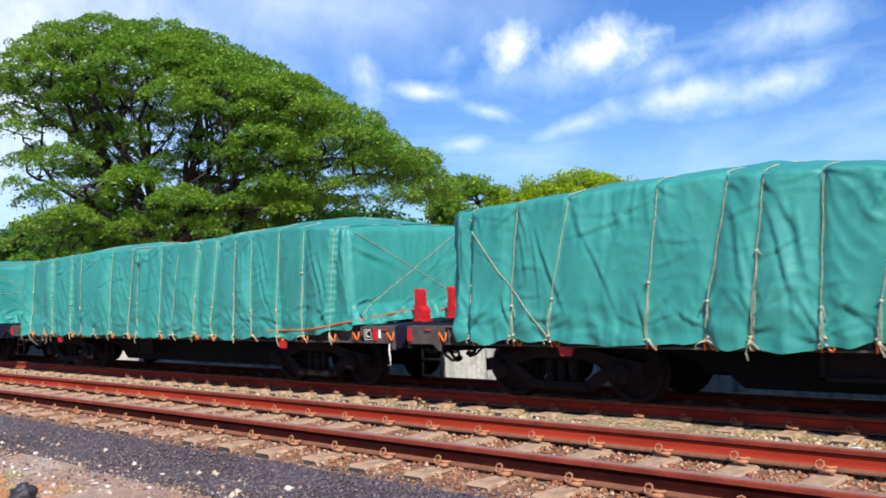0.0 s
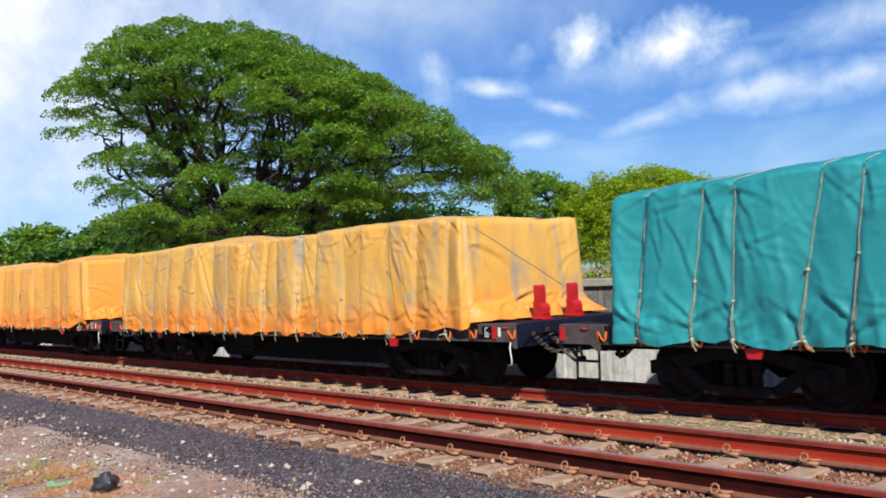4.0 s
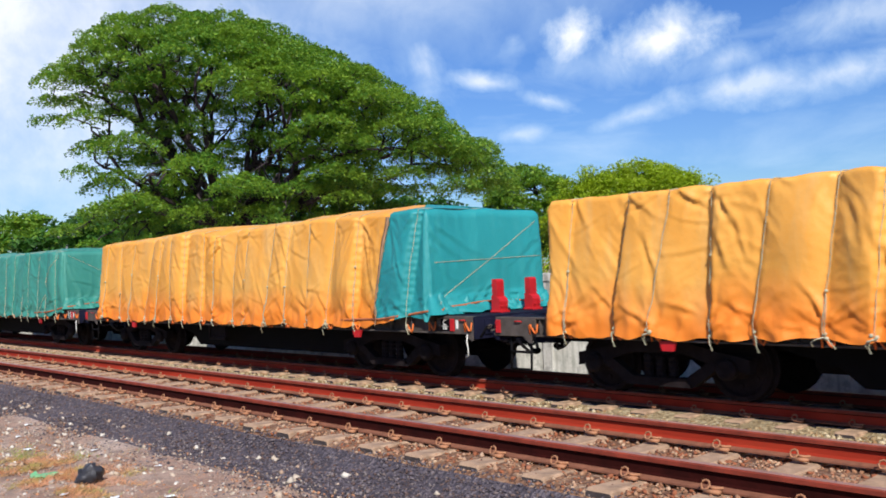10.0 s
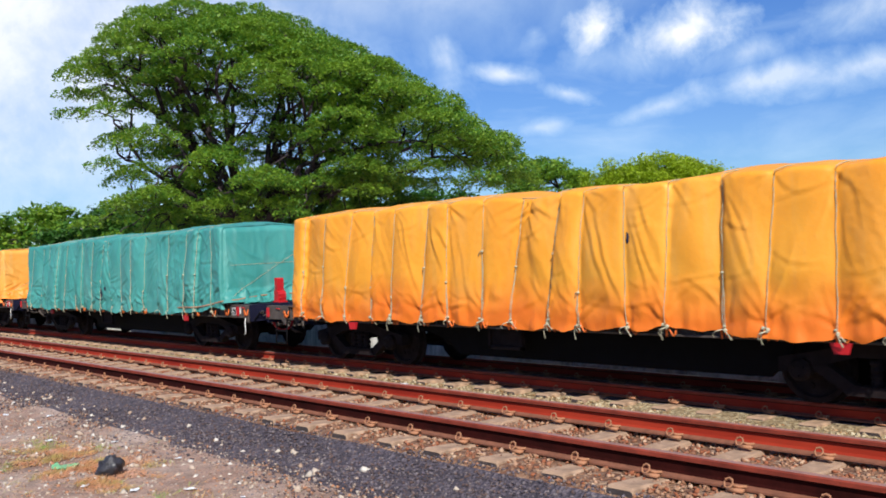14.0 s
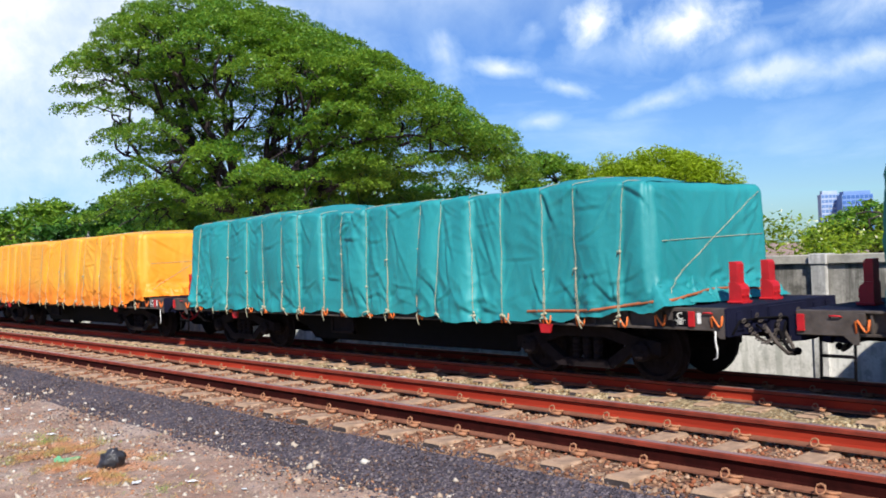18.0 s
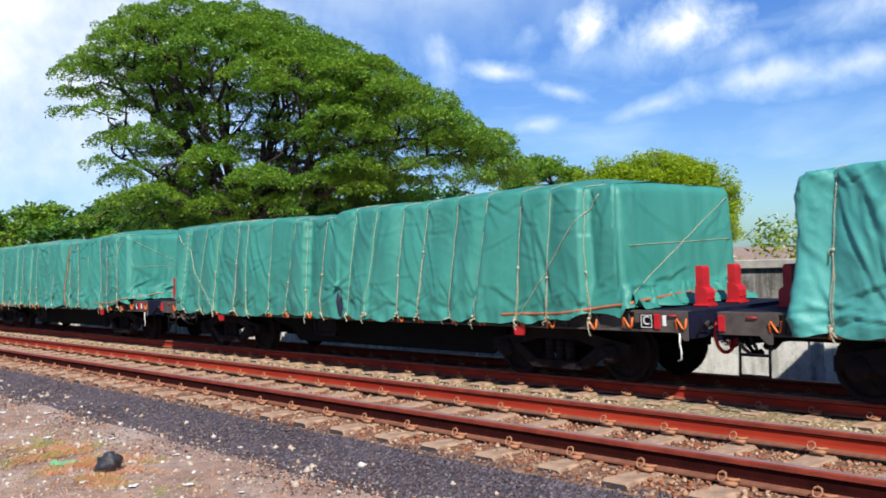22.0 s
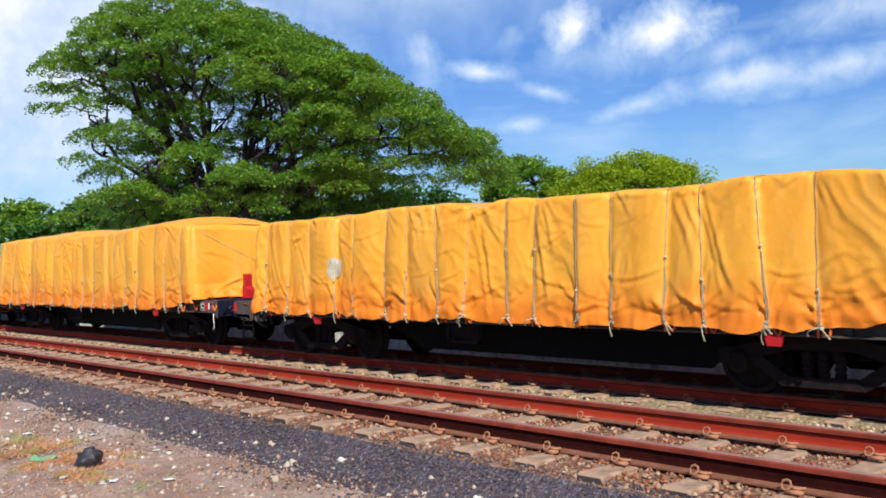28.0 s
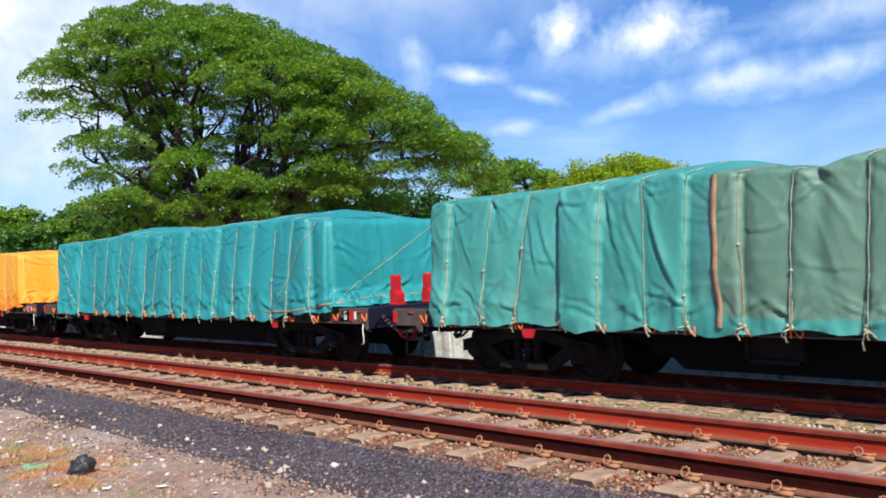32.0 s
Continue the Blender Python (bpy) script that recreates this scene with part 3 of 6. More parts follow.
class Cover:
    """The tarpaulin's surface over one wagon's load: bays between ropes, with pleats, swags and creases."""

    def __init__(self, seed, shape, ropes, leans, wrinkle=1.0, pinches=()):
        self.seed, self.shape, self.ropes, self.leans = seed, shape, ropes, leans
        # the load is two stacks; the cloth sags into the gap between them
        heights = list(shape[:4]) + [shape[4] - 0.02, shape[5] - 0.05, shape[6] + 0.015] + list(shape[6:])
        self.tops = np.array([top_height(heights, f) for f in np.linspace(0, 1, 240)])
        self.fold_field(wrinkle, pinches)

    def top(self, x, y):
        f = np.clip((x - X0) / (X1 - X0), 0, 1)
        h = np.interp(f, np.linspace(0, 1, 240), self.tops)
        hump = np.maximum(0.0, h - 1.46)
        crown = 1 - np.minimum(1, np.abs(y) / HALF) ** 2
        rise = (0.03 + hump * 0.4 + 0.07 * np.minimum(1, hump / 0.06)) * np.clip((X1 - x) / 1.0, 0.1, 1)
        return DECK + h - 0.4 * hump + crown * rise + 0.042 * cloth_noise(x * 1.5, y * 1.4, self.seed) + 0.014 * cloth_noise(x * 4, y * 2, self.seed)

    def fold_field(self, wrinkle, pinches):
        s1 = np.arange(GRID_S, 8.8, CELL)
        z1 = np.arange(GRID_Z, 2.0, CELL)
        S, Z = np.meshgrid(s1, z1)
        q = self.seed
        rng = np.random.default_rng(int(q * 100))
        pi, tall, n = math.pi, 1.45, len(self.ropes)
        D = 0.045 * cloth_noise(S * 0.8, Z * 0.5, q + 2) + 0.030 * cloth_noise(S * 2.0, Z * 0.35, q + 3)

        def rope_at(i, z):
            return self.ropes[i] + self.leans[i] * np.maximum(z, 0) / 1.4

        # bays between the ropes: each full or slack, a little proud or set back, and drawn aslant in its own way
        steps = rng.normal(0.014, 0.032, n + 2)
        slant, swag, place = np.zeros_like(S), np.zeros_like(S), np.full_like(S, 0.5)
        for i in range(-1, n):
            left = rope_at(i, Z) if i >= 0 else np.full_like(Z, X0 - 0.1)
            right = rope_at(i + 1, Z) if i < n - 1 else np.full_like(Z, X1 + 0.05)
            k = (S - left) / np.maximum(0.05, right - left)
            inside = (k > 0) & (k < 1)
            kc = np.clip(k, 0, 1)
            full = rng.uniform(0.026, 0.080) * (0.9 + 0.9 * cloth_noise(S * 0.9, Z * 1.2, q + 6)) * (0.6 + 0.45 * np.sin(pi * np.clip(Z / tall, 0, 1)))
            skew = kc ** rng.uniform(0.5, 1.7)
            push = float(np.clip(steps[i + 1], -0.06, 0.06)) + rng.uniform(-0.09, 0.09) * (k - 0.5) + rng.uniform(-0.03, 0.03) * (Z - 0.7)
            D[inside] += (full * np.sin(pi * skew) ** 0.6 + push)[inside]
            slant[inside] = rng.choice((1, 1, -1)) * rng.uniform(0.1, 0.75)
            swag[inside] = rng.uniform(0, 1)
            place[inside] = k[inside]
        for _ in range(4):
            D[:, 1:-1] = (D[:, :-2] + 2 * D[:, 1:-1] + D[:, 2:]) / 4
        for _ in range(14):
            slant[:, 1:-1] = (slant[:, :-2] + slant[:, 2:]) / 2
            swag[:, 1:-1] = (swag[:, :-2] + swag[:, 2:]) / 2

        def ridges(x, z, seed, sharp=3.0):
            return np.maximum(0, 1 - np.abs(cloth_noise(x, z, seed)) * 2.4) ** sharp - 0.25

        def patches(scale, seed, low=-0.12):
            return np.clip((cloth_noise(S * scale, Z * scale * 0.8, seed) - low) / 0.25, 0, 1)

        # wandering creases: hanging folds that lean with the bay, swags between ropes, and fine rumples
        wx = 0.16 * cloth_noise(S * 1.5, Z * 1.5, q + 31) + 0.05 * cloth_noise(S * 4.5, Z * 4.5, q + 33)
        wz = 0.16 * cloth_noise(S * 1.5, Z * 1.5, q + 32) + 0.05 * cloth_noise(S * 4.5, Z * 4.5, q + 34)
        U, V = S + wx + slant * (Z - 0.7), Z + wz
        drop = V + 0.5 * (place - 0.5) ** 2 * np.clip(swag * 2 - 0.4, 0, 1) + 0.20 * (swag - 0.5) * (place - 0.5)
        D += wrinkle * (0.020 * ridges(U * 2.3, V * 0.55, q + 35, 2.0) * patches(0.9, q + 36, -0.2)
                        + 0.017 * ridges(U * 4.6, V * 0.9, q + 37) * patches(1.2, q + 38, -0.05)
                        + 0.017 * swag * ridges(U * 0.9, drop * 4.4, q + 39) * patches(1.1, q + 40, -0.05)
                        + 0.010 * swag * ridges(U * 2.0, drop * 8.0, q + 41) * patches(1.6, q + 42, 0.0)
                        + 0.009 * ridges(U * 8.0, V * 4.0, q + 43) * patches(2.0, q + 44, -0.05))

        def fold(s0, z0, angle, long, width, depth, sag=0.0, fade=True):
            """One crease out from a spot: a ridge with a hollow under it, that tapers away."""
            e0, e1 = s0 + long * math.cos(angle), z0 + long * math.sin(angle)
            i0, i1 = max(0, int((min(s0, e0) - 0.2 - GRID_S) / CELL)), int((max(s0, e0) + 0.2 - GRID_S) / CELL)
            j0, j1 = max(0, int((min(z0, e1) - 0.2 - GRID_Z) / CELL)), int((max(z0, e1) + 0.2 - GRID_Z) / CELL)
            if i1 <= i0 or j1 <= j0:
                return
            P, Q = S[j0:j1, i0:i1] - s0 + 0.25 * wx[j0:j1, i0:i1], Z[j0:j1, i0:i1] - z0 + 0.25 * wz[j0:j1, i0:i1]
            c, d = math.cos(angle), math.sin(angle)
            k = (P * c + Q * d) / long
            kc = np.clip(k, 0, 1)
            off = (Q * c - P * d) * (1 if c >= 0 else -1) + 4 * sag * kc * (1 - kc)
            broad = width * (0.7 + 0.9 * kc) if fade else width
            over = np.abs(k - kc) * long / width
            form = np.exp(-np.abs(off) / broad) - 0.75 * np.exp(-((off + 1.8 * broad) / (broad * 1.2)) ** 2)
            taper = (1 - kc) ** 0.7 * np.minimum(1, kc * 10 + 0.5) if fade else np.sin(pi * np.clip(kc * 0.94 + 0.03, 0, 1)) ** 0.7
            D[j0:j1, i0:i1] += (0.5 + 0.7 * wrinkle) * depth * form * taper * np.exp(-over ** 2)

        for i in range(n):
            x_top = float(rope_at(i, tall))
            for side in (-1, 1):
                for _ in range(rng.integers(2, 5)):
                    fold(self.ropes[i], rng.uniform(-0.12, 0.10), pi / 2 - side * rng.uniform(0.15, 1.35), rng.uniform(0.15, 0.62), rng.uniform(0.014, 0.028), rng.uniform(0.014, 0.032), rng.uniform(-0.04, 0.04))
                for _ in range(rng.integers(1, 4)):
                    fold(x_top, tall + rng.uniform(-0.04, 0.05), -pi / 2 + side * rng.uniform(0.15, 1.25), rng.uniform(0.15, 0.70), rng.uniform(0.014, 0.028), rng.uniform(0.012, 0.028), rng.uniform(-0.05, 0.05))
            if i < n - 1:
                for _ in range(rng.integers(1, 4)):
                    z0 = float(rng.choice((rng.uniform(0.0, 0.45), rng.uniform(0.3, 1.1), rng.uniform(1.0, 1.42))))
                    fold(float(rope_at(i, z0)), z0, rng.uniform(-0.45, 0.45), (self.ropes[i + 1] - self.ropes[i]) * rng.uniform(0.7, 1.1), rng.uniform(0.012, 0.024), rng.uniform(0.008, 0.018), rng.uniform(0.0, 0.07), False)
                if rng.random() < 0.4:
                    # cloth drawn from the top of one rope to the foot of the next
                    for k in range(rng.integers(2, 5)):
                        x0 = x_top + 0.04 + 0.11 * k + rng.uniform(-0.05, 0.05)
                        fold(x0, 1.42 - rng.uniform(0, 0.35), -pi / 2 + rng.uniform(0.12, 0.46), rng.uniform(0.45, 1.35), rng.uniform(0.020, 0.040), rng.uniform(0.010, 0.026), rng.uniform(-0.05, 0.05), False)
        # the leading end's face: long folds from its corners and rumples at the foot
        e0 = X1 + 0.3
        for _ in range(7):
            fold(e0 + rng.uniform(0.0, 0.3), rng.uniform(0.7, 1.45), -rng.uniform(0.2, 1.35), rng.uniform(0.5, 1.4), rng.uniform(0.02, 0.045), rng.uniform(0.010, 0.026), rng.uniform(-0.1, 0.1))
            fold(e0 + 2.5 - rng.uniform(0.0, 0.3), rng.uniform(0.7, 1.45), pi + rng.uniform(0.2, 1.35), rng.uniform(0.4, 1.2), rng.uniform(0.02, 0.04), rng.uniform(0.008, 0.020), rng.uniform(-0.1, 0.1))
        for _ in range(44):
            fold(e0 + rng.uniform(-0.3, 2.2), rng.uniform(0.0, 0.28), rng.uniform(-0.5, 0.5), rng.uniform(0.2, 0.7), rng.uniform(0.018, 0.036), rng.uniform(0.016, 0.040), rng.uniform(-0.06, 0.06), False)
        # rumples round both lower corners
        for _ in range(16):
            fold(rng.uniform(4.2, X1), rng.uniform(-0.08, 0.30), rng.uniform(-0.2, 0.9), rng.uniform(0.2, 0.6), rng.uniform(0.014, 0.028), rng.uniform(0.008, 0.018), rng.uniform(-0.06, 0.06), False)
        for _ in range(7):
            fold(X0 + rng.uniform(-0.15, 0.1), rng.uniform(0.2, 1.4), -rng.uniform(0.7, 1.4), rng.uniform(0.4, 1.1), rng.uniform(0.022, 0.04), rng.uniform(0.010, 0.020), rng.uniform(-0.05, 0.05))
            fold(X0 + rng.uniform(-0.1, 0.5), rng.uniform(-0.10, 0.15), rng.uniform(-0.3, 0.6), rng.uniform(0.2, 0.5), rng.uniform(0.016, 0.028), rng.uniform(0.008, 0.018), rng.uniform(-0.04, 0.04), False)
        D -= rng.uniform(0.4, 1.0) * 0.055 * np.exp(-((S - WAIST - 0.10 * cloth_noise(Z * 1.2, 0.0, q + 21)) / 0.10) ** 2) * np.clip((Z - 0.1) / 0.8, 0, 1)
        for _ in range(9):
            fold(WAIST, rng.uniform(1.2, 1.45), -pi / 2 + rng.choice((-1, 1)) * rng.uniform(0.5, 1.4), rng.uniform(0.3, 0.8), rng.uniform(0.016, 0.03), rng.uniform(0.014, 0.030), rng.uniform(-0.05, 0.05))
        for px, pz in pinches:
            for i in range(14):
                fold(px, pz, 2 * pi * i / 14 + rng.uniform(-0.2, 0.2), rng.uniform(0.25, 0.65), rng.uniform(0.016, 0.028), rng.uniform(0.024, 0.045))
        foot = np.maximum(0, 1 - np.maximum(Z, 0) / 0.35)
        D += 0.075 * np.clip((X0 + 0.7 - S) / 0.7, 0, 1) * np.clip(1 - Z / 0.55, 0, 1) * (1 + 0.6 * cloth_noise(S * 2, Z * 3, q + 10))
        D += foot * (0.045 * cloth_noise(S * 3.2, Z * 4, q + 7) + 0.025 * cloth_noise(S * 7, Z * 3, q + 8)) - 0.012
        least = -0.024 - 0.10 * np.clip((Z - 0.04) / 0.5, 0, 1) + 0.015 * cloth_noise(S * 4, Z * 4, q + 9)
        gap = D - least
        self.D = least + np.where(gap > 0.02, gap, 0.02 * np.exp(np.minimum(0, gap - 0.02) / 0.02))

    def out(self, s, z):
        """How far the cloth stands out at the run s along the side and the height z over the deck."""
        a = np.clip((np.asarray(s, float) - GRID_S) / CELL, 0, self.D.shape[1] - 2)
        b = np.clip((np.asarray(z, float) - GRID_Z) / CELL, 0, self.D.shape[0] - 2)
        i, k = a.astype(int), b.astype(int)
        a, b = a - i, b - k
        D = self.D
        return (D[k, i] * (1 - a) + D[k, i + 1] * a) * (1 - b) + (D[k + 1, i] * (1 - a) + D[k + 1, i + 1] * a) * b

    def side(self, x, z, lift=0.0):
        """A point of the near side at the height z over the deck."""
        return Vector((x, -(CLOTH + float(self.out(x, z)) + lift - 0.05 * (z / 1.5) ** 2), DECK + z))

    def edge(self, x):
        """Height of the near top edge over the deck."""
        return float(self.top(x, -HALF)) - DECK

    def end_out(self, s, z):
        foot = 0.36 * np.maximum(0, 1 - np.maximum(0, z) / 0.30) ** 1.5
        return self.out(s, z) * 0.8 + foot * (0.8 + 0.9 * cloth_noise(s * 3.4, 0.5, self.seed))

    def mesh(self, mats, split=None):
        """split: where the second cloth begins at the foot, and how far that edge leans."""
        rc = 0.13
        loop = []      # (x, y, outward x, outward y, run)
        n_near, n_end, n_far = 460, 70, 8
        for i in range(n_near):
            x = X0 + rc + (X1 - X0 - 2 * rc) * i / (n_near - 1)
            loop.append((x, -CLOTH, 0, -1, x))
        for i in range(1, 9):
            a = -math.pi / 2 + math.pi / 2 * i / 9
            loop.append((X1 - rc + rc * math.cos(a), -CLOTH + rc + rc * math.sin(a), math.cos(a), math.sin(a), X1 - rc + i * (0.3 + 2 * rc) / 9))
        for i in range(n_end):
            y = -CLOTH + rc + (2 * CLOTH - 2 * rc) * i / (n_end - 1)
            loop.append((X1, y, 1, 0, X1 + 0.3 + y + CLOTH))
        for i in range(1, 4):
            a = math.pi / 2 * i / 4
            loop.append((X1 - rc + rc * math.cos(a), CLOTH - rc + rc * math.sin(a), math.cos(a), math.sin(a), X1 + 2.8 + i * 0.06))
        for i in range(56):
            x = X1 - rc - (X1 - X0 - 2 * rc) * i / 55
            loop.append((x, CLOTH, 0, 1, x))
        for i in range(1, 4):
            a = math.pi / 2 + math.pi / 2 * i / 4
            loop.append((X0 + rc + rc * math.cos(a), CLOTH - rc + rc * math.sin(a), math.cos(a), math.sin(a), X0 + i * 0.06))
        for i in range(n_far):
            y = CLOTH - rc - (2 * CLOTH - 2 * rc) * i / (n_far - 1)
            loop.append((X0, y, -1, 0, y))
        for i in range(1, 9):
            a = math.pi + math.pi / 2 * i / 9
            loop.append((X0 + rc + rc * math.cos(a), -CLOTH + rc + rc * math.sin(a), math.cos(a), math.sin(a), X0 - 0.3 + i * (0.3 + rc) / 9))
        q = self.seed
        x, y, ox, oy, s = np.array(loop, float).T
        end = np.abs(ox) > 0.7
        tie = np.min(np.abs(x[:, None] - np.array(self.ropes)[None]), axis=1)
        hem = -0.175 - 0.035 * np.clip(tie / 0.25, 0, 1) + 0.08 * cloth_noise(s * 1.1, 0.3, q + 11) + 0.05 * cloth_noise(s * 3.5, 0.7, q + 12)
        hem += np.clip((x - 4.2) / 1.2, 0, 1) * 0.15
        hem = np.where(end, 0.03 + 0.03 * cloth_noise(s * 3, 0.2, q + 13), hem)
        hi = self.top(x, y) - DECK
        for r, lean in zip(self.ropes, self.leans):
            hi -= np.where(oy < -0.5, 0.030 * np.exp(-((x - r - lean) / 0.075) ** 2), 0)
        rings = []
        round_r = np.where(np.abs(ox) > 0.1, 0.12, 0.06)
        for k in range(66):
            lv = k / 61
            if lv <= 1:
                z, inward = hem + (hi - round_r - hem) * lv, 0.0
            else:
                a = (k - 61) / 5 * math.pi / 2
                z, inward = hi - round_r + round_r * math.sin(a), round_r * (1 - math.cos(a))
            d = np.where(end & (ox > 0), self.end_out(s, z), self.out(s, z)) - inward - 0.05 * (np.maximum(0, z) / 1.5) ** 2
            rings.append(np.stack([x + ox * d, y + oy * d, DECK + z], 1))
        ex, ey, ez = rings[-1].T
        mid = (X0 + X1) / 2
        jump = ez - self.top(ex, ey)
        for sh in (0.95, 0.86, 0.62, 0.3, 0.02):
            px = ex - ox * (1 - sh) * CLOTH * 0.9
            px = mid + (px - mid) * (1 - (1 - sh) * 0.02)
            py = ey * sh
            rings.append(np.stack([px, py, self.top(px, py) + jump * max(0, sh * 5 - 4) + (1 - sh) * 0.02 * cloth_noise(px * 3, py * 3, q)], 1))
        n = len(loop)
        verts = np.concatenate(rings)
        base = (np.arange(len(rings) - 1) * n)[:, None]
        i, k = np.arange(n)[None], ((np.arange(n) + 1) % n)[None]
        faces = np.stack([base + i, base + k, base + n + k, base + n + i], 2).reshape(-1, 4)
        me = bpy.data.meshes.new("tarpaulin")
        me.vertices.add(len(verts))
        me.vertices.foreach_set("co", verts.reshape(-1).astype(np.float32))
        me.loops.add(faces.size)
        me.loops.foreach_set("vertex_index", faces.reshape(-1).astype(np.int32))
        me.polygons.add(len(faces))
        me.polygons.foreach_set("loop_start", np.arange(0, faces.size, 4, dtype=np.int32))
        me.polygons.foreach_set("use_smooth", np.ones(len(faces), bool))
        for mt in mats:
            me.materials.append(mt)
        if len(mats) > 1:
            slot = [(x > split[0] + split[1] * np.clip(r[:, 2] - DECK, 0, 1.6) / 1.4) & ((np.abs(ox) > 0.3) | (r[:, 2] > DECK - 0.06)) for r in rings[:-1]]
            me.polygons.foreach_set("material_index", np.array(slot, np.int32).reshape(-1))
        me.update(calc_edges=True)
        return me


def tail_mesh(seed, mat):
    """Loose end of the tarpaulin, crumpled on the deck before the end stops."""
    ny, nx = 84, 16
    y, k = np.meshgrid(np.linspace(-1.2, 1.2, ny), np.linspace(0, 1, nx))
    reach = 0.34 + 0.22 * cloth_noise(y * 1.6, 0.2, seed) + 0.10 * cloth_noise(y * 5, 0.6, seed)
    x = X1 - 0.10 + reach * k + 0.05 * cloth_noise(y * 6, k * 3, seed + 2)
    ridge = np.abs(cloth_noise(y * 3.2 + k, k * 2.6, seed + 1)) * 0.38 + np.abs(cloth_noise(y * 7, k * 4 + y, seed + 3)) * 0.20
    z = DECK + 0.012 + np.maximum(0.0, 0.20 * (1 - k) ** 2 + ridge * np.sin(np.pi * np.clip(k * 0.9 + 0.05, 0, 1)) - 0.02)
    verts = np.stack([x, y + 0.04 * cloth_noise(y * 8, k * 5, seed + 4), z], 2).reshape(-1, 3)
    faces = [(j * ny + i, j * ny + i + 1, j * ny + ny + i + 1, j * ny + ny + i) for j in range(nx - 1) for i in range(ny - 1)]
    return mesh_of("tarpaulin_tail", verts.tolist(), faces, mat, True)


def knot(s, p, r):
    s.disc(p, (0.3, 1, 0.5), ((r * 0.4, -r), (r, -r * 0.3), (r, r * 0.3), (r * 0.4, r)), 6)


def rope_shape(cover, x, lean, rng):
    """A taut rope up the side and over the top; below its hitch it runs double down to the hook."""
    s = Shape()
    n = 24
    top = cover.edge(x + lean) - 0.02
    zs = [-0.16 + (top + 0.16) * i / n for i in range(n + 1)]
    flat = [cover.side(x + lean * max(0, z) / 1.4, z, 0.007) for z in zs]
    pts = []
    for i, p in enumerate(flat):
        near = [w.y for w in flat[max(0, i - 2):i + 3]]
        pts.append(Vector((p.x + 0.005 * math.sin(i * 0.9 + x), 0.5 * min(near) + 0.5 * min(p.y, sum(near) / len(near)), p.z)))
    low = pts[:]
    xx = x + lean
    for y in (-1.17, -1.0, -0.5, 0.0, 0.6, 1.15):
        pts.append(Vector((xx, y, float(cover.top(xx, y)) - 0.004)))
    pts.append(Vector((xx, HALF + 0.09, DECK + 0.9)))
    pts.append(Vector((xx, HALF + 0.09, DECK)))
    s.tube(pts, 0.0054, 4)
    z = rng.uniform(0.22, 0.85)
    at = int((z + 0.16) / (top + 0.16) * n)
    if rng.random() < 0.75 and at > 4:
        a = low[at]
        s.tube([p + Vector((0.026 * math.sin(math.pi * min(1, 0.25 + 0.75 * k / at)), -0.003, 0)) for k, p in enumerate(low[:at + 1])], 0.0054, 4)
        knot(s, a + Vector((0.006, -0.008, 0)), 0.019)
        if rng.random() < 0.6:
            go = rng.choice((-1, 1))
            s.tube([a, a + Vector((0.02 * go, -0.02, 0.01)), a + Vector((rng.uniform(0.02, 0.07) * go, -0.012, -rng.uniform(0.05, 0.16)))], 0.006, 4)
    return s


def rope_end_shape(rng):
    """The knot at the sill and the loose tails that swing below it."""
    s = Shape()
    for _ in range(3):
        knot(s, (rng.uniform(-0.03, 0.03), rng.uniform(-0.02, 0.01), rng.uniform(-0.03, 0.04)), rng.uniform(0.014, 0.025))
    for _ in range(rng.choice((1, 2, 2, 3))):
        dx, dz = rng.uniform(-0.13, 0.13), rng.uniform(0.06, 0.19)
        s.tube([(0, -0.02, 0), (dx * 0.6, -0.05, -0.02), (dx, -0.04, -dz * 0.6), (dx * 1.1 + 0.02, -0.03, -dz)], [0.008, 0.007, 0.007, 0.011], 5)
    return s


def lashing_hook_mesh():
    s = Shape()
    s.tube([(-0.065, 0.0, -0.065), (-0.062, -0.02, 0.045), (-0.045, -0.022, 0.058), (-0.02, -0.02, 0.02), (0.02, -0.02, -0.04), (0.042, -0.022, -0.055), (0.06, -0.02, -0.03), (0.065, 0.0, 0.065)], 0.0115, 6)
    return s.mesh("lashing_hook", ORANGE_PAINT, True)


rngs = random.Random(11)
ROPE_ENDS = [rope_end_shape(rngs).mesh("rope_end", ROPE, True) for _ in range(7)]
HOOK = lashing_hook_mesh()


def wheel_mesh():
    s = Shape()
    s.disc((0, 0, 0), (0, -1, 0), ((0.10, -0.065), (0.415, -0.065), (0.415, -0.035), (0.385, -0.02), (0.38, 0.065), (0.325, 0.068), (0.30, 0.03), (0.13, 0.015), (0.12, 0.075), (0.06, 0.085)), 20)
    for k in range(6):
        a = k * math.pi / 3
        s.disc((0.21 * math.cos(a), -0.026, 0.21 * math.sin(a)), (0, -1, 0), ((0.035, 0.0), (0.03, 0.012)), 8)
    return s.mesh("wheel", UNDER)


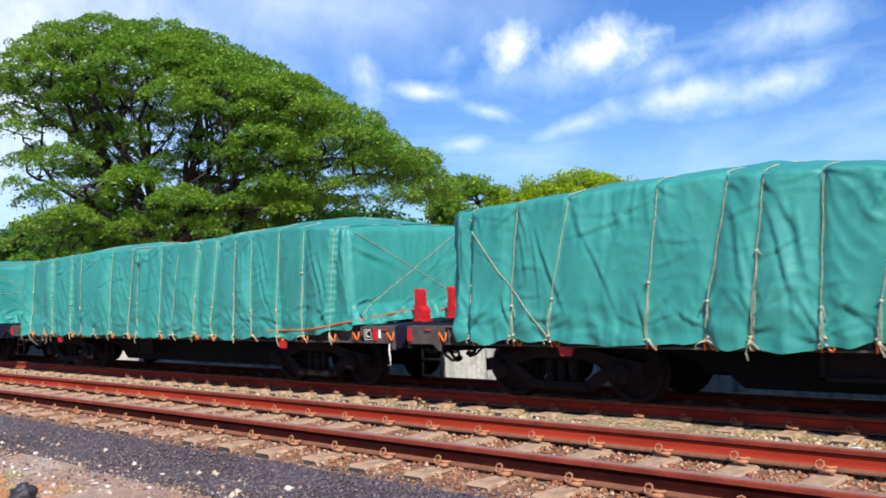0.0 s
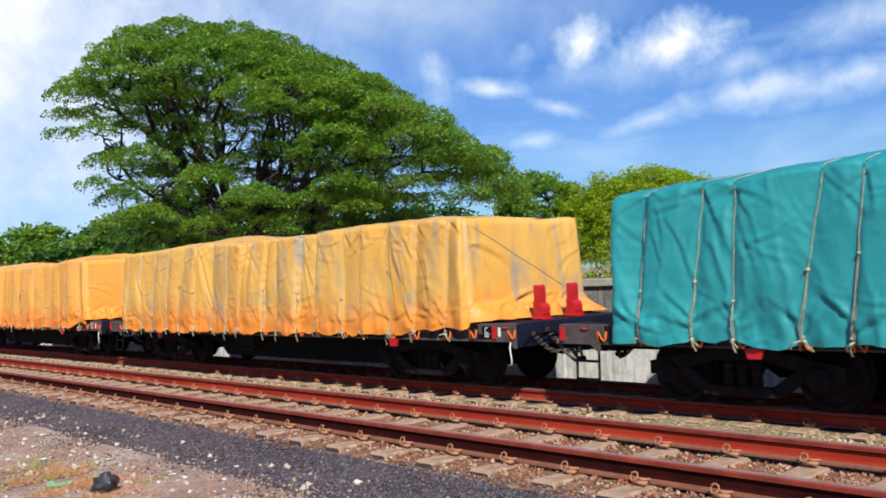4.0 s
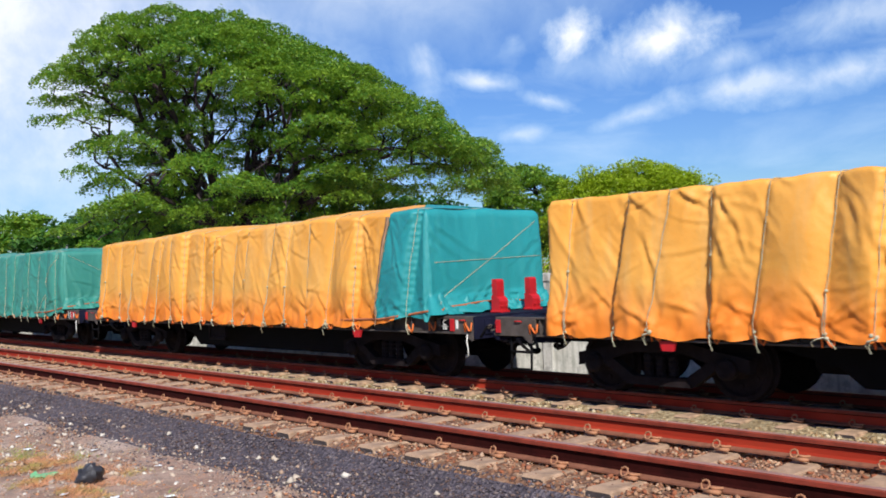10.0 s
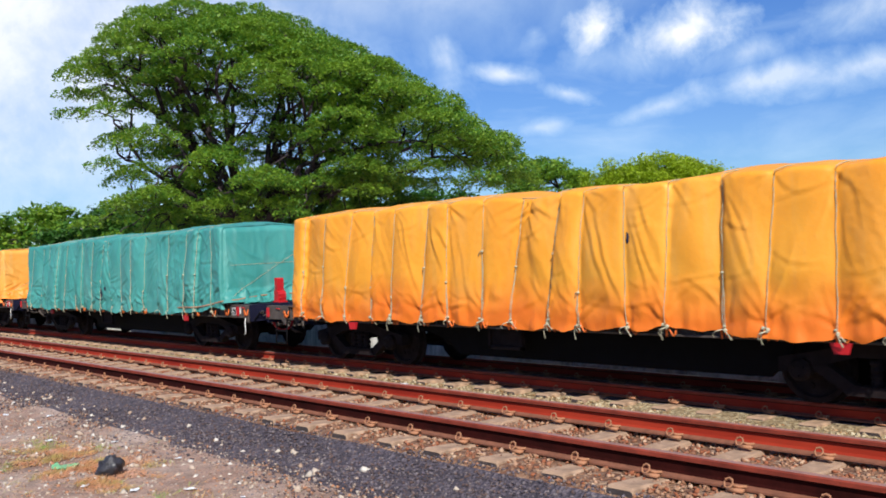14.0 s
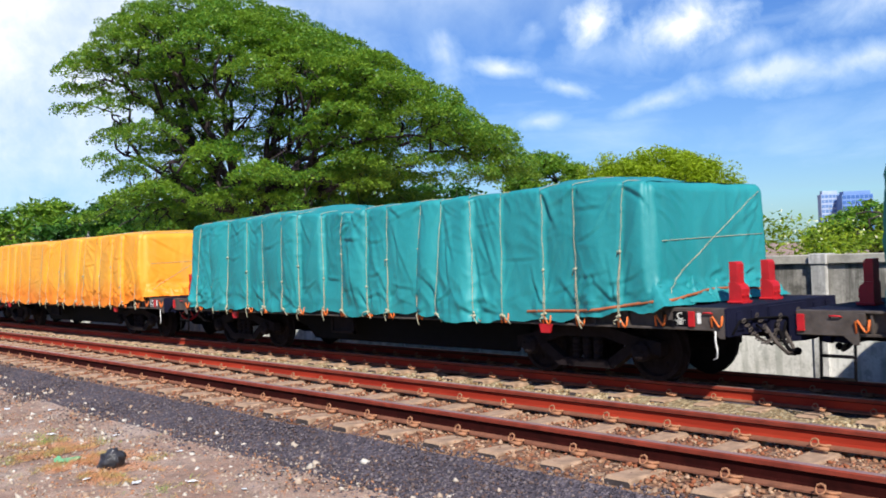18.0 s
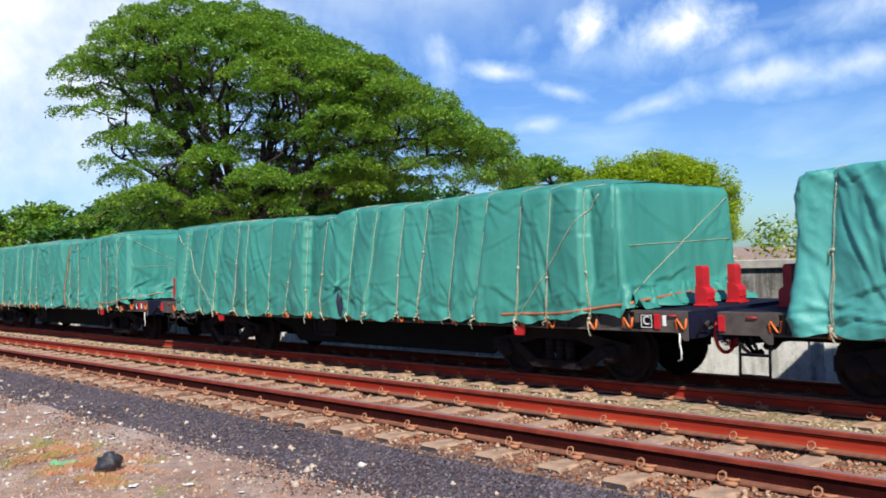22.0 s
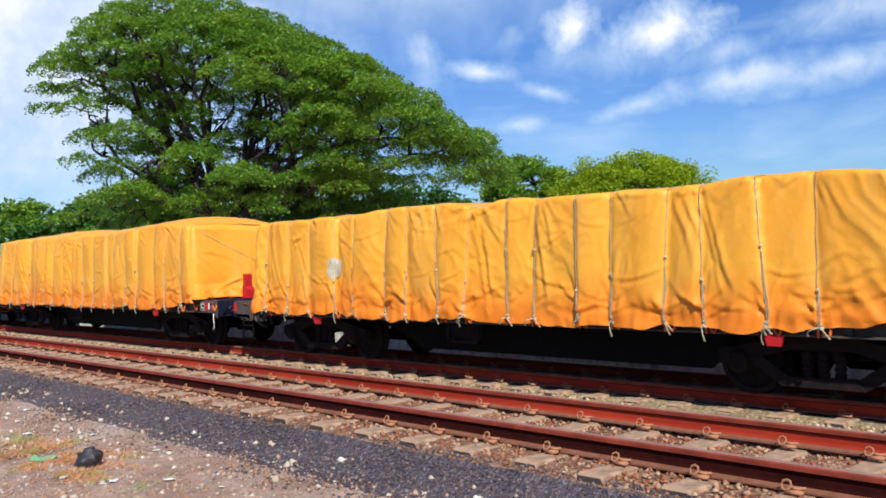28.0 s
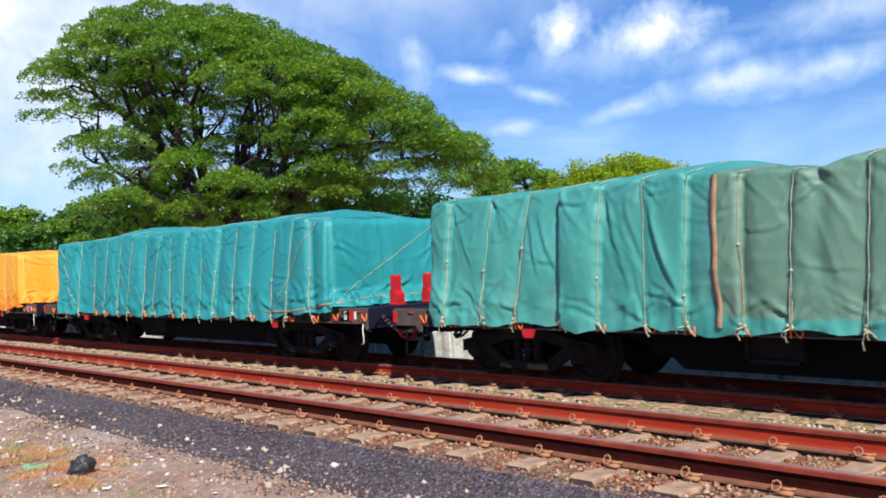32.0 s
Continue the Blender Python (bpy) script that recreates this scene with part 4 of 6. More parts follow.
def side_frame_mesh():
    """Cast side frame of a three-piece bogie, with its spring nest opening."""
    s = Shape()
    s.prism(((-1.16, 0.34), (-1.16, 0.50), (-0.78, 0.57), (-0.40, 0.66), (0.40, 0.66), (0.78, 0.57), (1.16, 0.50), (1.16, 0.34), (0.80, 0.40), (0.34, 0.53), (-0.34, 0.53), (-0.80, 0.40)), -0.09, 0.05)
    s.prism(((-0.80, 0.40), (-0.64, 0.44), (-0.34, 0.24), (-0.44, 0.15)), -0.085, 0.045)
    s.prism(((0.80, 0.40), (0.44, 0.15), (0.34, 0.24), (0.64, 0.44)), -0.085, 0.045)
    s.prism(((-0.44, 0.15), (-0.36, 0.25), (0.36, 0.25), (0.44, 0.15)), -0.10, 0.05)
    for x in (-0.17, 0.0, 0.17):
        s.disc((x, -0.02, 0.25), (0, 0, 1), [(0.065 if i % 2 else 0.05, 0.26 * i / 8) for i in range(9)], 8)
    for x in (-0.9, 0.9):
        s.disc((x, -0.10, 0.385), (0, -1, 0), ((0.12, -0.03), (0.12, 0.05), (0.09, 0.075), (0.03, 0.08)), 14)
        for k in range(3):
            a = k * 2.094 + 0.5
            s.disc((x + 0.065 * math.cos(a), -0.175, 0.385 + 0.065 * math.sin(a)), (0, -1, 0), ((0.014, 0), (0.014, 0.018)), 6)
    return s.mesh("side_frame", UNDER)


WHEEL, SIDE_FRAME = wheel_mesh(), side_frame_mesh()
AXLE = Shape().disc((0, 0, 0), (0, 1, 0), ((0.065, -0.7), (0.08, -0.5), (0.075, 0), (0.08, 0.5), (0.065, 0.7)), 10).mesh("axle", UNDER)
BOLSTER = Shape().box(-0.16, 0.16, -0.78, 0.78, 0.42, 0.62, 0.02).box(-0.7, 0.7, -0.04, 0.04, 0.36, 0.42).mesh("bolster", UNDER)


def bogie(wagon, x):
    b = put("bogie", BOLSTER, wagon, pose(x, 0, 0))
    for y, turn in ((-0.80, 0), (0.80, 180)):
        put("side_frame", SIDE_FRAME, b, pose(0, y, 0, 0, 0, turn))
    sets = []
    for dx in (-0.9, 0.9):
        axle = put("wheelset", AXLE, wagon, pose(x + dx, 0, 0.38))
        for y, turn in ((-0.565, 0), (0.565, 180)):
            put("wheel", WHEEL, axle, pose(0, y, 0, 0, 0, turn))
        sets.append((x + dx, axle))
    return sets


def stanchion_mesh():
    """Red end stop: a tall upper plate with clipped corners over a wider ribbed foot."""
    s = Shape()
    s.prism(((-0.045, 0.20), (0.055, 0.20), (0.055, 0.45), (0.030, 0.48), (-0.045, 0.48)), -0.072, 0.072)
    s.prism(((-0.05, 0.0), (0.10, 0.0), (0.11, 0.16), (0.09, 0.205), (0.03, 0.245), (-0.05, 0.245)), -0.088, 0.088)
    s.box(-0.065, 0.13, -0.105, 0.105, 0.002, 0.03, 0.008)
    for y in (-0.062, 0.05):
        s.prism(((0.02, 0.42), (0.055, 0.24), (0.02, 0.24)), y, y + 0.012)
    for y in (-0.05, 0.05):
        s.disc((0.105, y, 0.09), (1, 0, 0), ((0.016, 0.0), (0.016, 0.018), (0.008, 0.022)), 6)
    return s.mesh("end_stop", RED)


def side_sill_mesh():
    s = Shape()
    for z0, z1, w in ((0.70, 0.725, 0.085), (0.725, 0.92, 0.02), (0.92, 0.945, 0.085)):
        s.box(-LONG, LONG, -w, 0, z0, z1, 0.004)
    for i in range(27):
        x = -LONG + 0.25 + i * 0.48
        s.box(x - 0.01, x + 0.01, -0.07, -0.018, 0.72, 0.925, 0.003)
    for i in range(12):
        x = -5.9 + i * 1.07
        s.box(x - 0.05, x + 0.05, -0.10, -0.07, 0.80, 0.93, 0.01)
    return s.mesh("side_sill", FRAME)


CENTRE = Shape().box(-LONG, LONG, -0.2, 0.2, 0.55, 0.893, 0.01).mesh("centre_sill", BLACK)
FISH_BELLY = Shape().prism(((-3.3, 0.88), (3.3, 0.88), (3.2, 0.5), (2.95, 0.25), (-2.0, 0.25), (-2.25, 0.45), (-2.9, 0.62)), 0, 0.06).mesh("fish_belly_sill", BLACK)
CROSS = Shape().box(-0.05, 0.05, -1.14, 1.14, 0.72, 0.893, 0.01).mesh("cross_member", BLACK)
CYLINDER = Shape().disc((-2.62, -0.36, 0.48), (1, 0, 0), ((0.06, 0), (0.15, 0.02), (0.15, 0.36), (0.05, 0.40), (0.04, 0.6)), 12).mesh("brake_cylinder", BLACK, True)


def coupler_mesh():
    s = Shape()
    s.box(0, 0.22, -0.07, 0.07, 0.56, 0.76, 0.02)
    s.prism(((0.12, 0.50), (0.30, 0.52), (0.33, 0.62), (0.32, 0.78), (0.2, 0.82), (0.12, 0.78)), -0.14, 0.05)
    s.prism(((0.18, 0.50), (0.30, 0.52), (0.32, 0.80), (0.2, 0.82)), 0.05, 0.13)
    s.box(-0.12, 0.03, -0.24, 0.24, 0.52, 0.86, 0.02)
    return s.mesh("coupler", BLUEFRAME)


def hose_mesh():
    s = Shape()
    pts = [(0.02, 0.0, 0.72), (0.10, 0.0, 0.62), (0.16, -0.02, 0.50), (0.22, -0.03, 0.43), (0.30, 0.0, 0.42)]
    s.tube(pts, 0.024, 7)
    s.disc((0.30, 0, 0.42), (1, 0, 0), ((0.035, -0.03), (0.045, 0.0), (0.03, 0.03)), 8)
    return s.mesh("brake_hose", BLACK, True)


def lift_lever_mesh():
    """Uncoupling rod and lamp chain along the end beam."""
    s = Shape()
    s.tube([(0.04, -1.15, 0.66), (0.07, -1.05, 0.80), (0.08, -0.6, 0.80), (0.09, -0.1, 0.78), (0.12, 0.0, 0.66)], 0.014, 6)
    s.tube([(0.06, -0.9, 0.78), (0.10, -0.75, 0.60), (0.12, -0.5, 0.50), (0.12, -0.25, 0.56), (0.08, -0.1, 0.72)], 0.016, 5)
    s.tube([(0.05, -0.7, 0.74), (0.12, -0.5, 0.58), (0.14, -0.2, 0.48), (0.10, 0.1, 0.62)], 0.013, 5)
    return s.mesh("uncoupling_rod", BLACK, True)


def chain_mesh():
    """Slack safety chain and a spare hose looped along the end beam."""
    s = Shape()
    for y0, y1, z0, drop in ((-1.02, -0.25, 0.80, 0.26), (-0.75, 0.15, 0.84, 0.34)):
        for i in range(17):
            k = i / 16
            p = Vector((0.07 + 0.05 * math.sin(math.pi * k), y0 + (y1 - y0) * k, z0 - drop * math.sin(math.pi * k)))
            tilt = i % 2
            s.tube([p + Vector((0.022 * math.cos(b) * tilt, 0.034 * math.sin(b), 0.022 * math.cos(b) * (1 - tilt) + 0.012 * math.sin(b))) for b in (0, 1.05, 2.1, 3.14, 4.19, 5.24)], 0.0075, 4, True)
    s.tube([(0.05, -0.55, 0.70), (0.16, -0.52, 0.52), (0.24, -0.42, 0.40), (0.24, -0.28, 0.38), (0.16, -0.18, 0.46), (0.05, -0.14, 0.62)], 0.022, 7)
    return s.mesh("safety_chain", FRAME, True)


def step_mesh():
    s = Shape()
    for x in (-0.17, 0.17):
        s.tube([(x, 0, 0.72), (x, -0.01, 0.40), (x, -0.02, 0.27)], 0.016, 6)
    for z in (0.28, 0.50):
        s.tube([(-0.17, -0.02, z), (0.17, -0.02, z)], 0.018, 6)
    return s.mesh("foot_step", BLACK, True)


def brake_wheel_mesh():
    s = Shape()
    ring = [(0, 0.215 * math.cos(a * math.pi / 12), 0.215 * math.sin(a * math.pi / 12)) for a in range(24)]
    s.tube(ring, 0.022, 6, True)
    for a in range(4):
        w = a * math.pi / 2 + 0.4
        s.tube([(0.03, 0, 0), (0, 0.2 * math.cos(w), 0.2 * math.sin(w))], 0.012, 5)
    s.tube([(-0.03, 0, 0), (0.16, 0, 0)], 0.025, 8)
    return s.mesh("brake_wheel", RED, True)


def end_beam_mesh():
    s = Shape()
    s.box(-0.03, 0.03, -HALF, HALF, 0.64, 0.943, 0.008)
    s.box(0.03, 0.07, -0.42, 0.42, 0.60, 0.92, 0.01)
    for y in (-1.0, -0.7, 0.7, 1.0):
        s.box(0.03, 0.05, y - 0.06, y + 0.06, 0.70, 0.90, 0.01)
    return s.mesh("end_beam", BLUEFRAME)


CHAIN = chain_mesh()
STOP, SILL, COUPLER, HOSE = stanchion_mesh(), side_sill_mesh(), coupler_mesh(), hose_mesh()
ROD, STEP, BRAKE_WHEEL, END_BEAM = lift_lever_mesh(), step_mesh(), brake_wheel_mesh(), end_beam_mesh()
DECK_MESH = Shape().box(-LONG + 0.03, LONG - 0.03, -HALF + 0.09, HALF - 0.09, 0.895, 0.941, 0.004).mesh("deck", BLUEFRAME)
CORNER = Shape().box(-0.62, 0.0, -0.012, 0.0, 0.705, 0.94, 0.003).prism(((-0.15, 0.705), (-0.05, 0.62), (0.0, 0.62), (0.0, 0.705)), -0.012, 0.0).mesh("corner_plate", FRAME)
GRAB = Shape().tube([(0, 0, 0.70), (0.03, -0.04, 0.69), (0.03, -0.05, 0.60), (0.05, -0.05, 0.50), (0.045, -0.05, 0.42), (0.0, -0.05, 0.40)], 0.009, 6).mesh("grab_iron", WHITE_PAINT, True)
PLATE = Shape().box(-0.11, 0.11, -0.006, 0.0, -0.10, 0.10, 0.002).mesh("marking_plate", BLACK)
PLATE_EDGE = Shape().box(-0.09, 0.09, -0.009, -0.005, 0.078, 0.088, 0.001).box(-0.09, 0.09, -0.009, -0.005, -0.088, -0.078, 0.001).box(-0.09, -0.08, -0.009, -0.005, -0.088, 0.088, 0.001).box(0.08, 0.09, -0.009, -0.005, -0.088, 0.088, 0.001).mesh("marking_frame", WHITE_PAINT)
PLATE_LINE = Shape().box(-0.085, 0.085, -0.009, -0.005, -0.022, -0.015, 0.001).mesh("dividing_line", WHITE_PAINT)
LETTER = text_mesh("C", 0.17, WHITE_PAINT)
NUMBER = text_mesh("200", 0.07, WHITE_PAINT)
RED_MARK = Shape().box(-0.035, 0.035, -0.022, 0.0, -0.085, 0.085, 0.008).mesh("reflector", RED)
WHITE_MARK = Shape().box(-0.022, 0.022, -0.006, 0.0, -0.06, 0.06, 0.002).mesh("reflector", WHITE_PAINT)
LASH_LUG = Shape().prism(((-0.11, 0.0), (0.11, 0.0), (0.07, -0.11), (-0.07, -0.11)), -0.03, 0.0).mesh("lashing_lug", RED)
BAR = Shape().box(-0.035, 0.035, -0.008, 0.0, -0.06, 0.06, 0.002).mesh("marking", WHITE_PAINT)
HANDLE = Shape().tube([(-0.055, 0, -0.012), (-0.05, -0.022, 0.0), (0.05, -0.022, 0.0), (0.055, 0, -0.012)], 0.009, 5).mesh("handle", RED, True)
AIR_TANK = Shape().disc((-0.5, 0, 0), (1, 0, 0), ((0.06, 0), (0.15, 0.05), (0.16, 0.12), (0.16, 0.88), (0.15, 0.95), (0.06, 1.0)), 14).mesh("air_tank", BLACK, True)
SKIRT_BOX = Shape().box(-0.32, 0.32, -0.03, 0.03, 0.0, 0.05).box(-0.32, -0.27, -0.03, 0.03, 0.0, 0.32).box(0.27, 0.32, -0.03, 0.03, 0.0, 0.32).box(-0.27, 0.27, 0.0, 0.02, 0.05, 0.3).mesh("equipment_frame", UNDER)


def strap_shape(cover, x0, x1, z0, z1, width=0.05, end=True):
    """Flat webbing along the side, rising towards the end and round its corner."""
    pts = []
    for i in range(24):
        k = i / 23
        x = x0 + (x1 - x0) * k
        pts.append((cover.side(x, z0 + (z1 - z0) * k * k + 0.008 * math.sin(k * 9), 0.008 - 0.05 * max(0, 0.15 - k)), Vector((0, -1, 0))))
    for i in range(14 if end else 0):
        y = -CLOTH + 0.06 + 2.2 * i / 13
        z = z1 + 0.02 + 0.07 * math.sin(math.pi * i / 13)
        d = float(cover.end_out(X1 + 0.3 + y + CLOTH, z))
        pts.append((Vector((X1 + d + 0.012, y, DECK + z)), Vector((1, 0, 0))))
    s = Shape()
    v, f = [], []
    for p, o in pts:
        for dz in (-width / 2, width / 2):
            v.append(p + Vector((0, 0, dz)))
        for dz in (width / 2, -width / 2):
            v.append(p - o * 0.008 + Vector((0, 0, dz)))
    for i in range(len(pts) - 1):
        for k in range(4):
            f.append((i * 4 + k, i * 4 + (k + 1) % 4, i * 4 + 4 + (k + 1) % 4, i * 4 + 4 + k))
    return s.add(v, f)


def vertical_band(cover, x, lean=0.0, width=0.035):
    s = Shape()
    v, f = [], []
    for i in range(16):
        z = -0.15 + 1.6 * i / 15
        z = min(z, cover.edge(x) - 0.03)
        for dx, lift in ((-width, 0.022), (width, 0.022), (width, 0.008), (-width, 0.008)):
            v.append(cover.side(x + lean * max(0, z) / 1.4 + dx + 0.012 * math.sin(i), z, lift))
    for i in range(15):
        for k in range(4):
            f.append((i * 4 + k, i * 4 + (k + 1) % 4, i * 4 + 4 + (k + 1) % 4, i * 4 + 4 + k))
    return s.add(v, f)


def patch_shape(cover, x, z, wide, tall, seed):
    """A ragged mend or tear that lies on the cloth."""
    s = Shape()
    n = 16
    rim = []
    for i in range(n):
        a = 2 * math.pi * i / n
        k = 1 + 0.45 * noise.noise((math.cos(a) * 2, math.sin(a) * 2, seed + x))
        rim.append((x + wide * k * math.cos(a), z + tall * k * math.sin(a)))
    v = [cover.side(x, z, 0.012)]
    for f in (0.5, 1.0):
        v += [cover.side(x + (a - x) * f, z + (b - z) * f, 0.012 if f < 1 else 0.006) for a, b in rim]
    f = [(0, 1 + (i + 1) % n, 1 + i) for i in range(n)] + [(1 + i, 1 + (i + 1) % n, 1 + n + (i + 1) % n, 1 + n + i) for i in range(n)]
    return s.add(v, f)


# where the lashing hooks sit along the sill
HOOKS = (-5.3, -4.62, -4.1, -3.35, -2.82, -2.11, -1.6, -0.9, -0.4, 0.32, 0.82, 1.52, 2.03, 2.77, 3.27, 3.99, 4.52, 5.2)


def wagon(index, mats, shape, label, lean=(), skip=(), split=None, wheel=False, strap="", band=None, marks=(), wrinkle=1.0, pinches=(), bars=None, slant=False, number=""):
    rng = random.Random(100 + index)
    w = empty("freight_wagon", pose(0, TRACK_Y, RAIL_Z))
    tagged(w, label, "freight wagon", "wagons of the train")
    wheelsets = []
    put("deck", DECK_MESH, w)
    put("side_sill", SILL, w, pose(0, -HALF + 0.085, 0))
    put("side_sill", SILL, w, pose(0, HALF - 0.085, 0, 0, 0, 180))
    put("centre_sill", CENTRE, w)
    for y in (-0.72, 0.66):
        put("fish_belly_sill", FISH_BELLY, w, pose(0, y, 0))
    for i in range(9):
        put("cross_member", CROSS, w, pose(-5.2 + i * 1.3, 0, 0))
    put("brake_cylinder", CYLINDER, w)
    for sgn, turn in ((1, 0), (-1, 180)):
        put("end_beam", END_BEAM, w, pose(sgn * LONG, 0, 0, 0, 0, turn))
        put("coupler", COUPLER, w, pose(sgn * (LONG + 0.02), 0, 0, 0, 0, turn))
        put("brake_hose", HOSE, w, pose(sgn * (LONG + 0.03), -0.32 * sgn, 0, 0, 0, turn))
        put("uncoupling_rod", ROD, w, pose(sgn * LONG, 0, 0, 0, 0, turn))
        put("safety_chain", CHAIN, w, pose(sgn * (LONG + 0.03), 0, 0, 0, 0, turn))
        for y in (-0.35, 0.35):
            put("end_stop", STOP, w, pose(sgn * 6.16, y, 0.941, 0, 0, turn), "red steel end stop")
        wheelsets += bogie(w, sgn * 4.3)
    put("foot_step", STEP, w, pose(-LONG + 0.38, -HALF + 0.05, 0))
    put("corner_plate", CORNER, w, pose(LONG, -HALF - 0.004, 0))
    put("grab_iron", GRAB, w, pose(LONG - 0.12, -HALF, 0))
    put("corner_plate", CORNER, w, pose(-LONG + 0.62, -HALF - 0.004, 0))
    sign = put("marking_plate", PLATE, w, pose(LONG - 0.54, -HALF - 0.018, 0.825) @ Matrix.Scale(0.82, 4))
    if not number:
        put("marking_frame", PLATE_EDGE, sign)
    if number:
        put("letter", LETTER, sign, pose(0, -0.010, 0.035, 90, 0, 0) @ Matrix.Scale(0.8, 4))
        put("number", NUMBER, sign, pose(0, -0.010, -0.055, 90, 0, 0))
        put("dividing_line", PLATE_LINE, sign)
    else:
        put("letter", LETTER, sign, pose(0, -0.010, 0.005, 90, 0, 0))
    put("reflector", RED_MARK, w, pose(LONG - 0.39, -HALF - 0.016, 0.825), "red reflector")
    put("reflector", WHITE_MARK, w, pose(LONG - 0.30, -HALF - 0.018, 0.835), "white reflector")
    put("reflector", RED_MARK, w, pose(-LONG + 0.05, -HALF - 0.016, 0.825), "red reflector")
    for x in (LONG - 0.80, LONG - 0.08, -LONG + 0.66):
        put("lashing_hook", HOOK, w, pose(x, -HALF - 0.016, 0.80))
    for x in (LONG - 0.19, -LONG + 0.40):
        put("handle", HANDLE, w, pose(x, -HALF - 0.016, 0.895), "red release handle")
    put("air_tank", AIR_TANK, w, pose(1.2, 0.35, 0.52))
    put("equipment_frame", SKIRT_BOX, w, pose(-0.75, -1.0, 0.40))
    for x in (-3.9, 4.0):
        put("lashing_lug", LASH_LUG, w, pose(x, -HALF - 0.01, 0.71))
    if wheel:
        put("brake_wheel", BRAKE_WHEEL, w, pose(-LONG - 0.18, -0.80, 0.68), "red hand brake wheel")
    ropes, leans = [], []
    for k, x in enumerate(HOOKS):
        if k not in skip:
            ropes.append(x + rng.uniform(-0.03, 0.03))
            leans.append(lean[k] / 100 if lean else rng.uniform(0.02, 0.28))
    cover = Cover(index * 1.31 + 4.0, shape, ropes, leans, wrinkle, pinches)
    put("tarpaulin", cover.mesh(mats, split), w)
    put("tarpaulin_tail", tail_mesh(index + 30.5, mats[-1]), w)
    for x, lean in zip(ropes, leans):
        if band is not None and abs(x - band[0]) < 0.24:
            continue
        part("rope", rope_shape(cover, x, lean, rng), ROPE, w, "pale lashing rope", True)
        p = cover.side(x, -0.14, 0.012)
        put("rope_end", rng.choice(ROPE_ENDS), w, Matrix.Translation(p) @ pose(0, 0, 0, 0, 0, rng.uniform(-25, 25)))
        put("lashing_hook", HOOK, w, pose(x + 0.03, -HALF - 0.02, 0.765))
    # slanting ropes at both ends
    for a, b, za, zb, there in ((X0 + 0.25, X0 + 1.55, 1.36, -0.14, slant), (4.05, X1 - 0.32, -0.1, 1.38, index in (6, 8, 13, 14, 18))):
        if there:
            s = Shape().tube([cover.side(a + (b - a) * i / 24, za + (zb - za) * i / 24, 0.010) for i in range(25)], 0.0058, 5)
            part("rope", s, ROPE, w, "pale lashing rope", True)
    for ya, yb, za, zb in ((-1.15, 1.1, 0.15, 1.35), (-1.1, 1.15, 0.75, 0.80), (-1.1, 1.1, 1.35, 0.25)):
        if rng.random() < 0.6:
            s = Shape()
            pts = []
            for i in range(25):
                y, z = ya + (yb - ya) * i / 24, za + (zb - za) * i / 24
                d = float(cover.end_out(X1 + 0.3 + y + CLOTH, z))
                pts.append((X1 + d + 0.006 - 0.05 * (z / 1.5) ** 2, y, DECK + z))
            part("rope", s.tube(pts, 0.0046, 5), ROPE, w, "pale lashing rope", True)
    if strap:
        part("strap", strap_shape(cover, 3.7, X1 - 0.03, -0.08, 0.06, 0.034), STRAP if strap == "orange" else BROWN_STRAP, w, strap + " webbing strap", True)
    if band is not None:
        part("strap", vertical_band(cover, *band), BROWN_STRAP, w, "brown webbing band over the load", True)
    for x, z, wide, tall, mat in marks:
        part("patch", patch_shape(cover, x, z, wide, tall, index), mat, w, "torn or mended spot in the cloth", True)
    if bars is not None:
        for k in range(4):
            put("marking", BAR, w, pose(bars + 0.11 * k, -HALF + 0.062, 0.80))
    WAGONS.append((index, w, wheelsets))
    return w


G_TXT, O_TXT = "flat freight wagon with a roped green tarpaulin over its load", "flat freight wagon with a roped orange tarpaulin over its load"
T_TXT = "flat freight wagon with a faded tan-orange tarpaulin, roped"
GREY_CLOTH = plain("grey_mend", (0.50, 0.44, 0.33), 0.8, 0.0, 0.5, 5, 0.3)
NAVY_CLOTH = plain("dark_torn_cloth", (0.02, 0.022, 0.05), 0.8, 0.0, 0.4, 6, 0.3)
# the train, from the wagon that leads out of view to the last one to pass
WAGONS = []
wagon(-1, (SEA_GREEN,), (1.45, 1.46, 1.48, 1.55, 1.5, 1.44, 1.48, 1.55, 1.52, 1.48), G_TXT)
wagon(0, (SEA_GREEN,), (1.42, 1.43, 1.47, 1.54, 1.5, 1.44, 1.46, 1.53, 1.57, 1.45), G_TXT, strap="orange", wrinkle=0.75)
wagon(1, (SEA_GREEN,), (1.48, 1.52, 1.58, 1.6, 1.53, 1.47, 1.52, 1.55, 1.51, 1.5), G_TXT, strap="orange", wrinkle=0.90, lean=(5, 15, 36, 10, 20, 29, 18, 10, 27, 28, 27, 23, 16, 21, 12, 20, 30, 11), skip=(3,), slant=True)
wagon(2, (TAN,), (1.59, 1.59, 1.6, 1.6, 1.57, 1.53, 1.49, 1.48, 1.56, 1.52), O_TXT, marks=((0.88, 0.61, 0.05, 0.17, NAVY_CLOTH),), wrinkle=0.42, lean=(20, 22, 22, 16, 24, 25, 34, 25, 39, 13, 13, 11, 15, 10, 21, 11, 12, 10), slant=True)
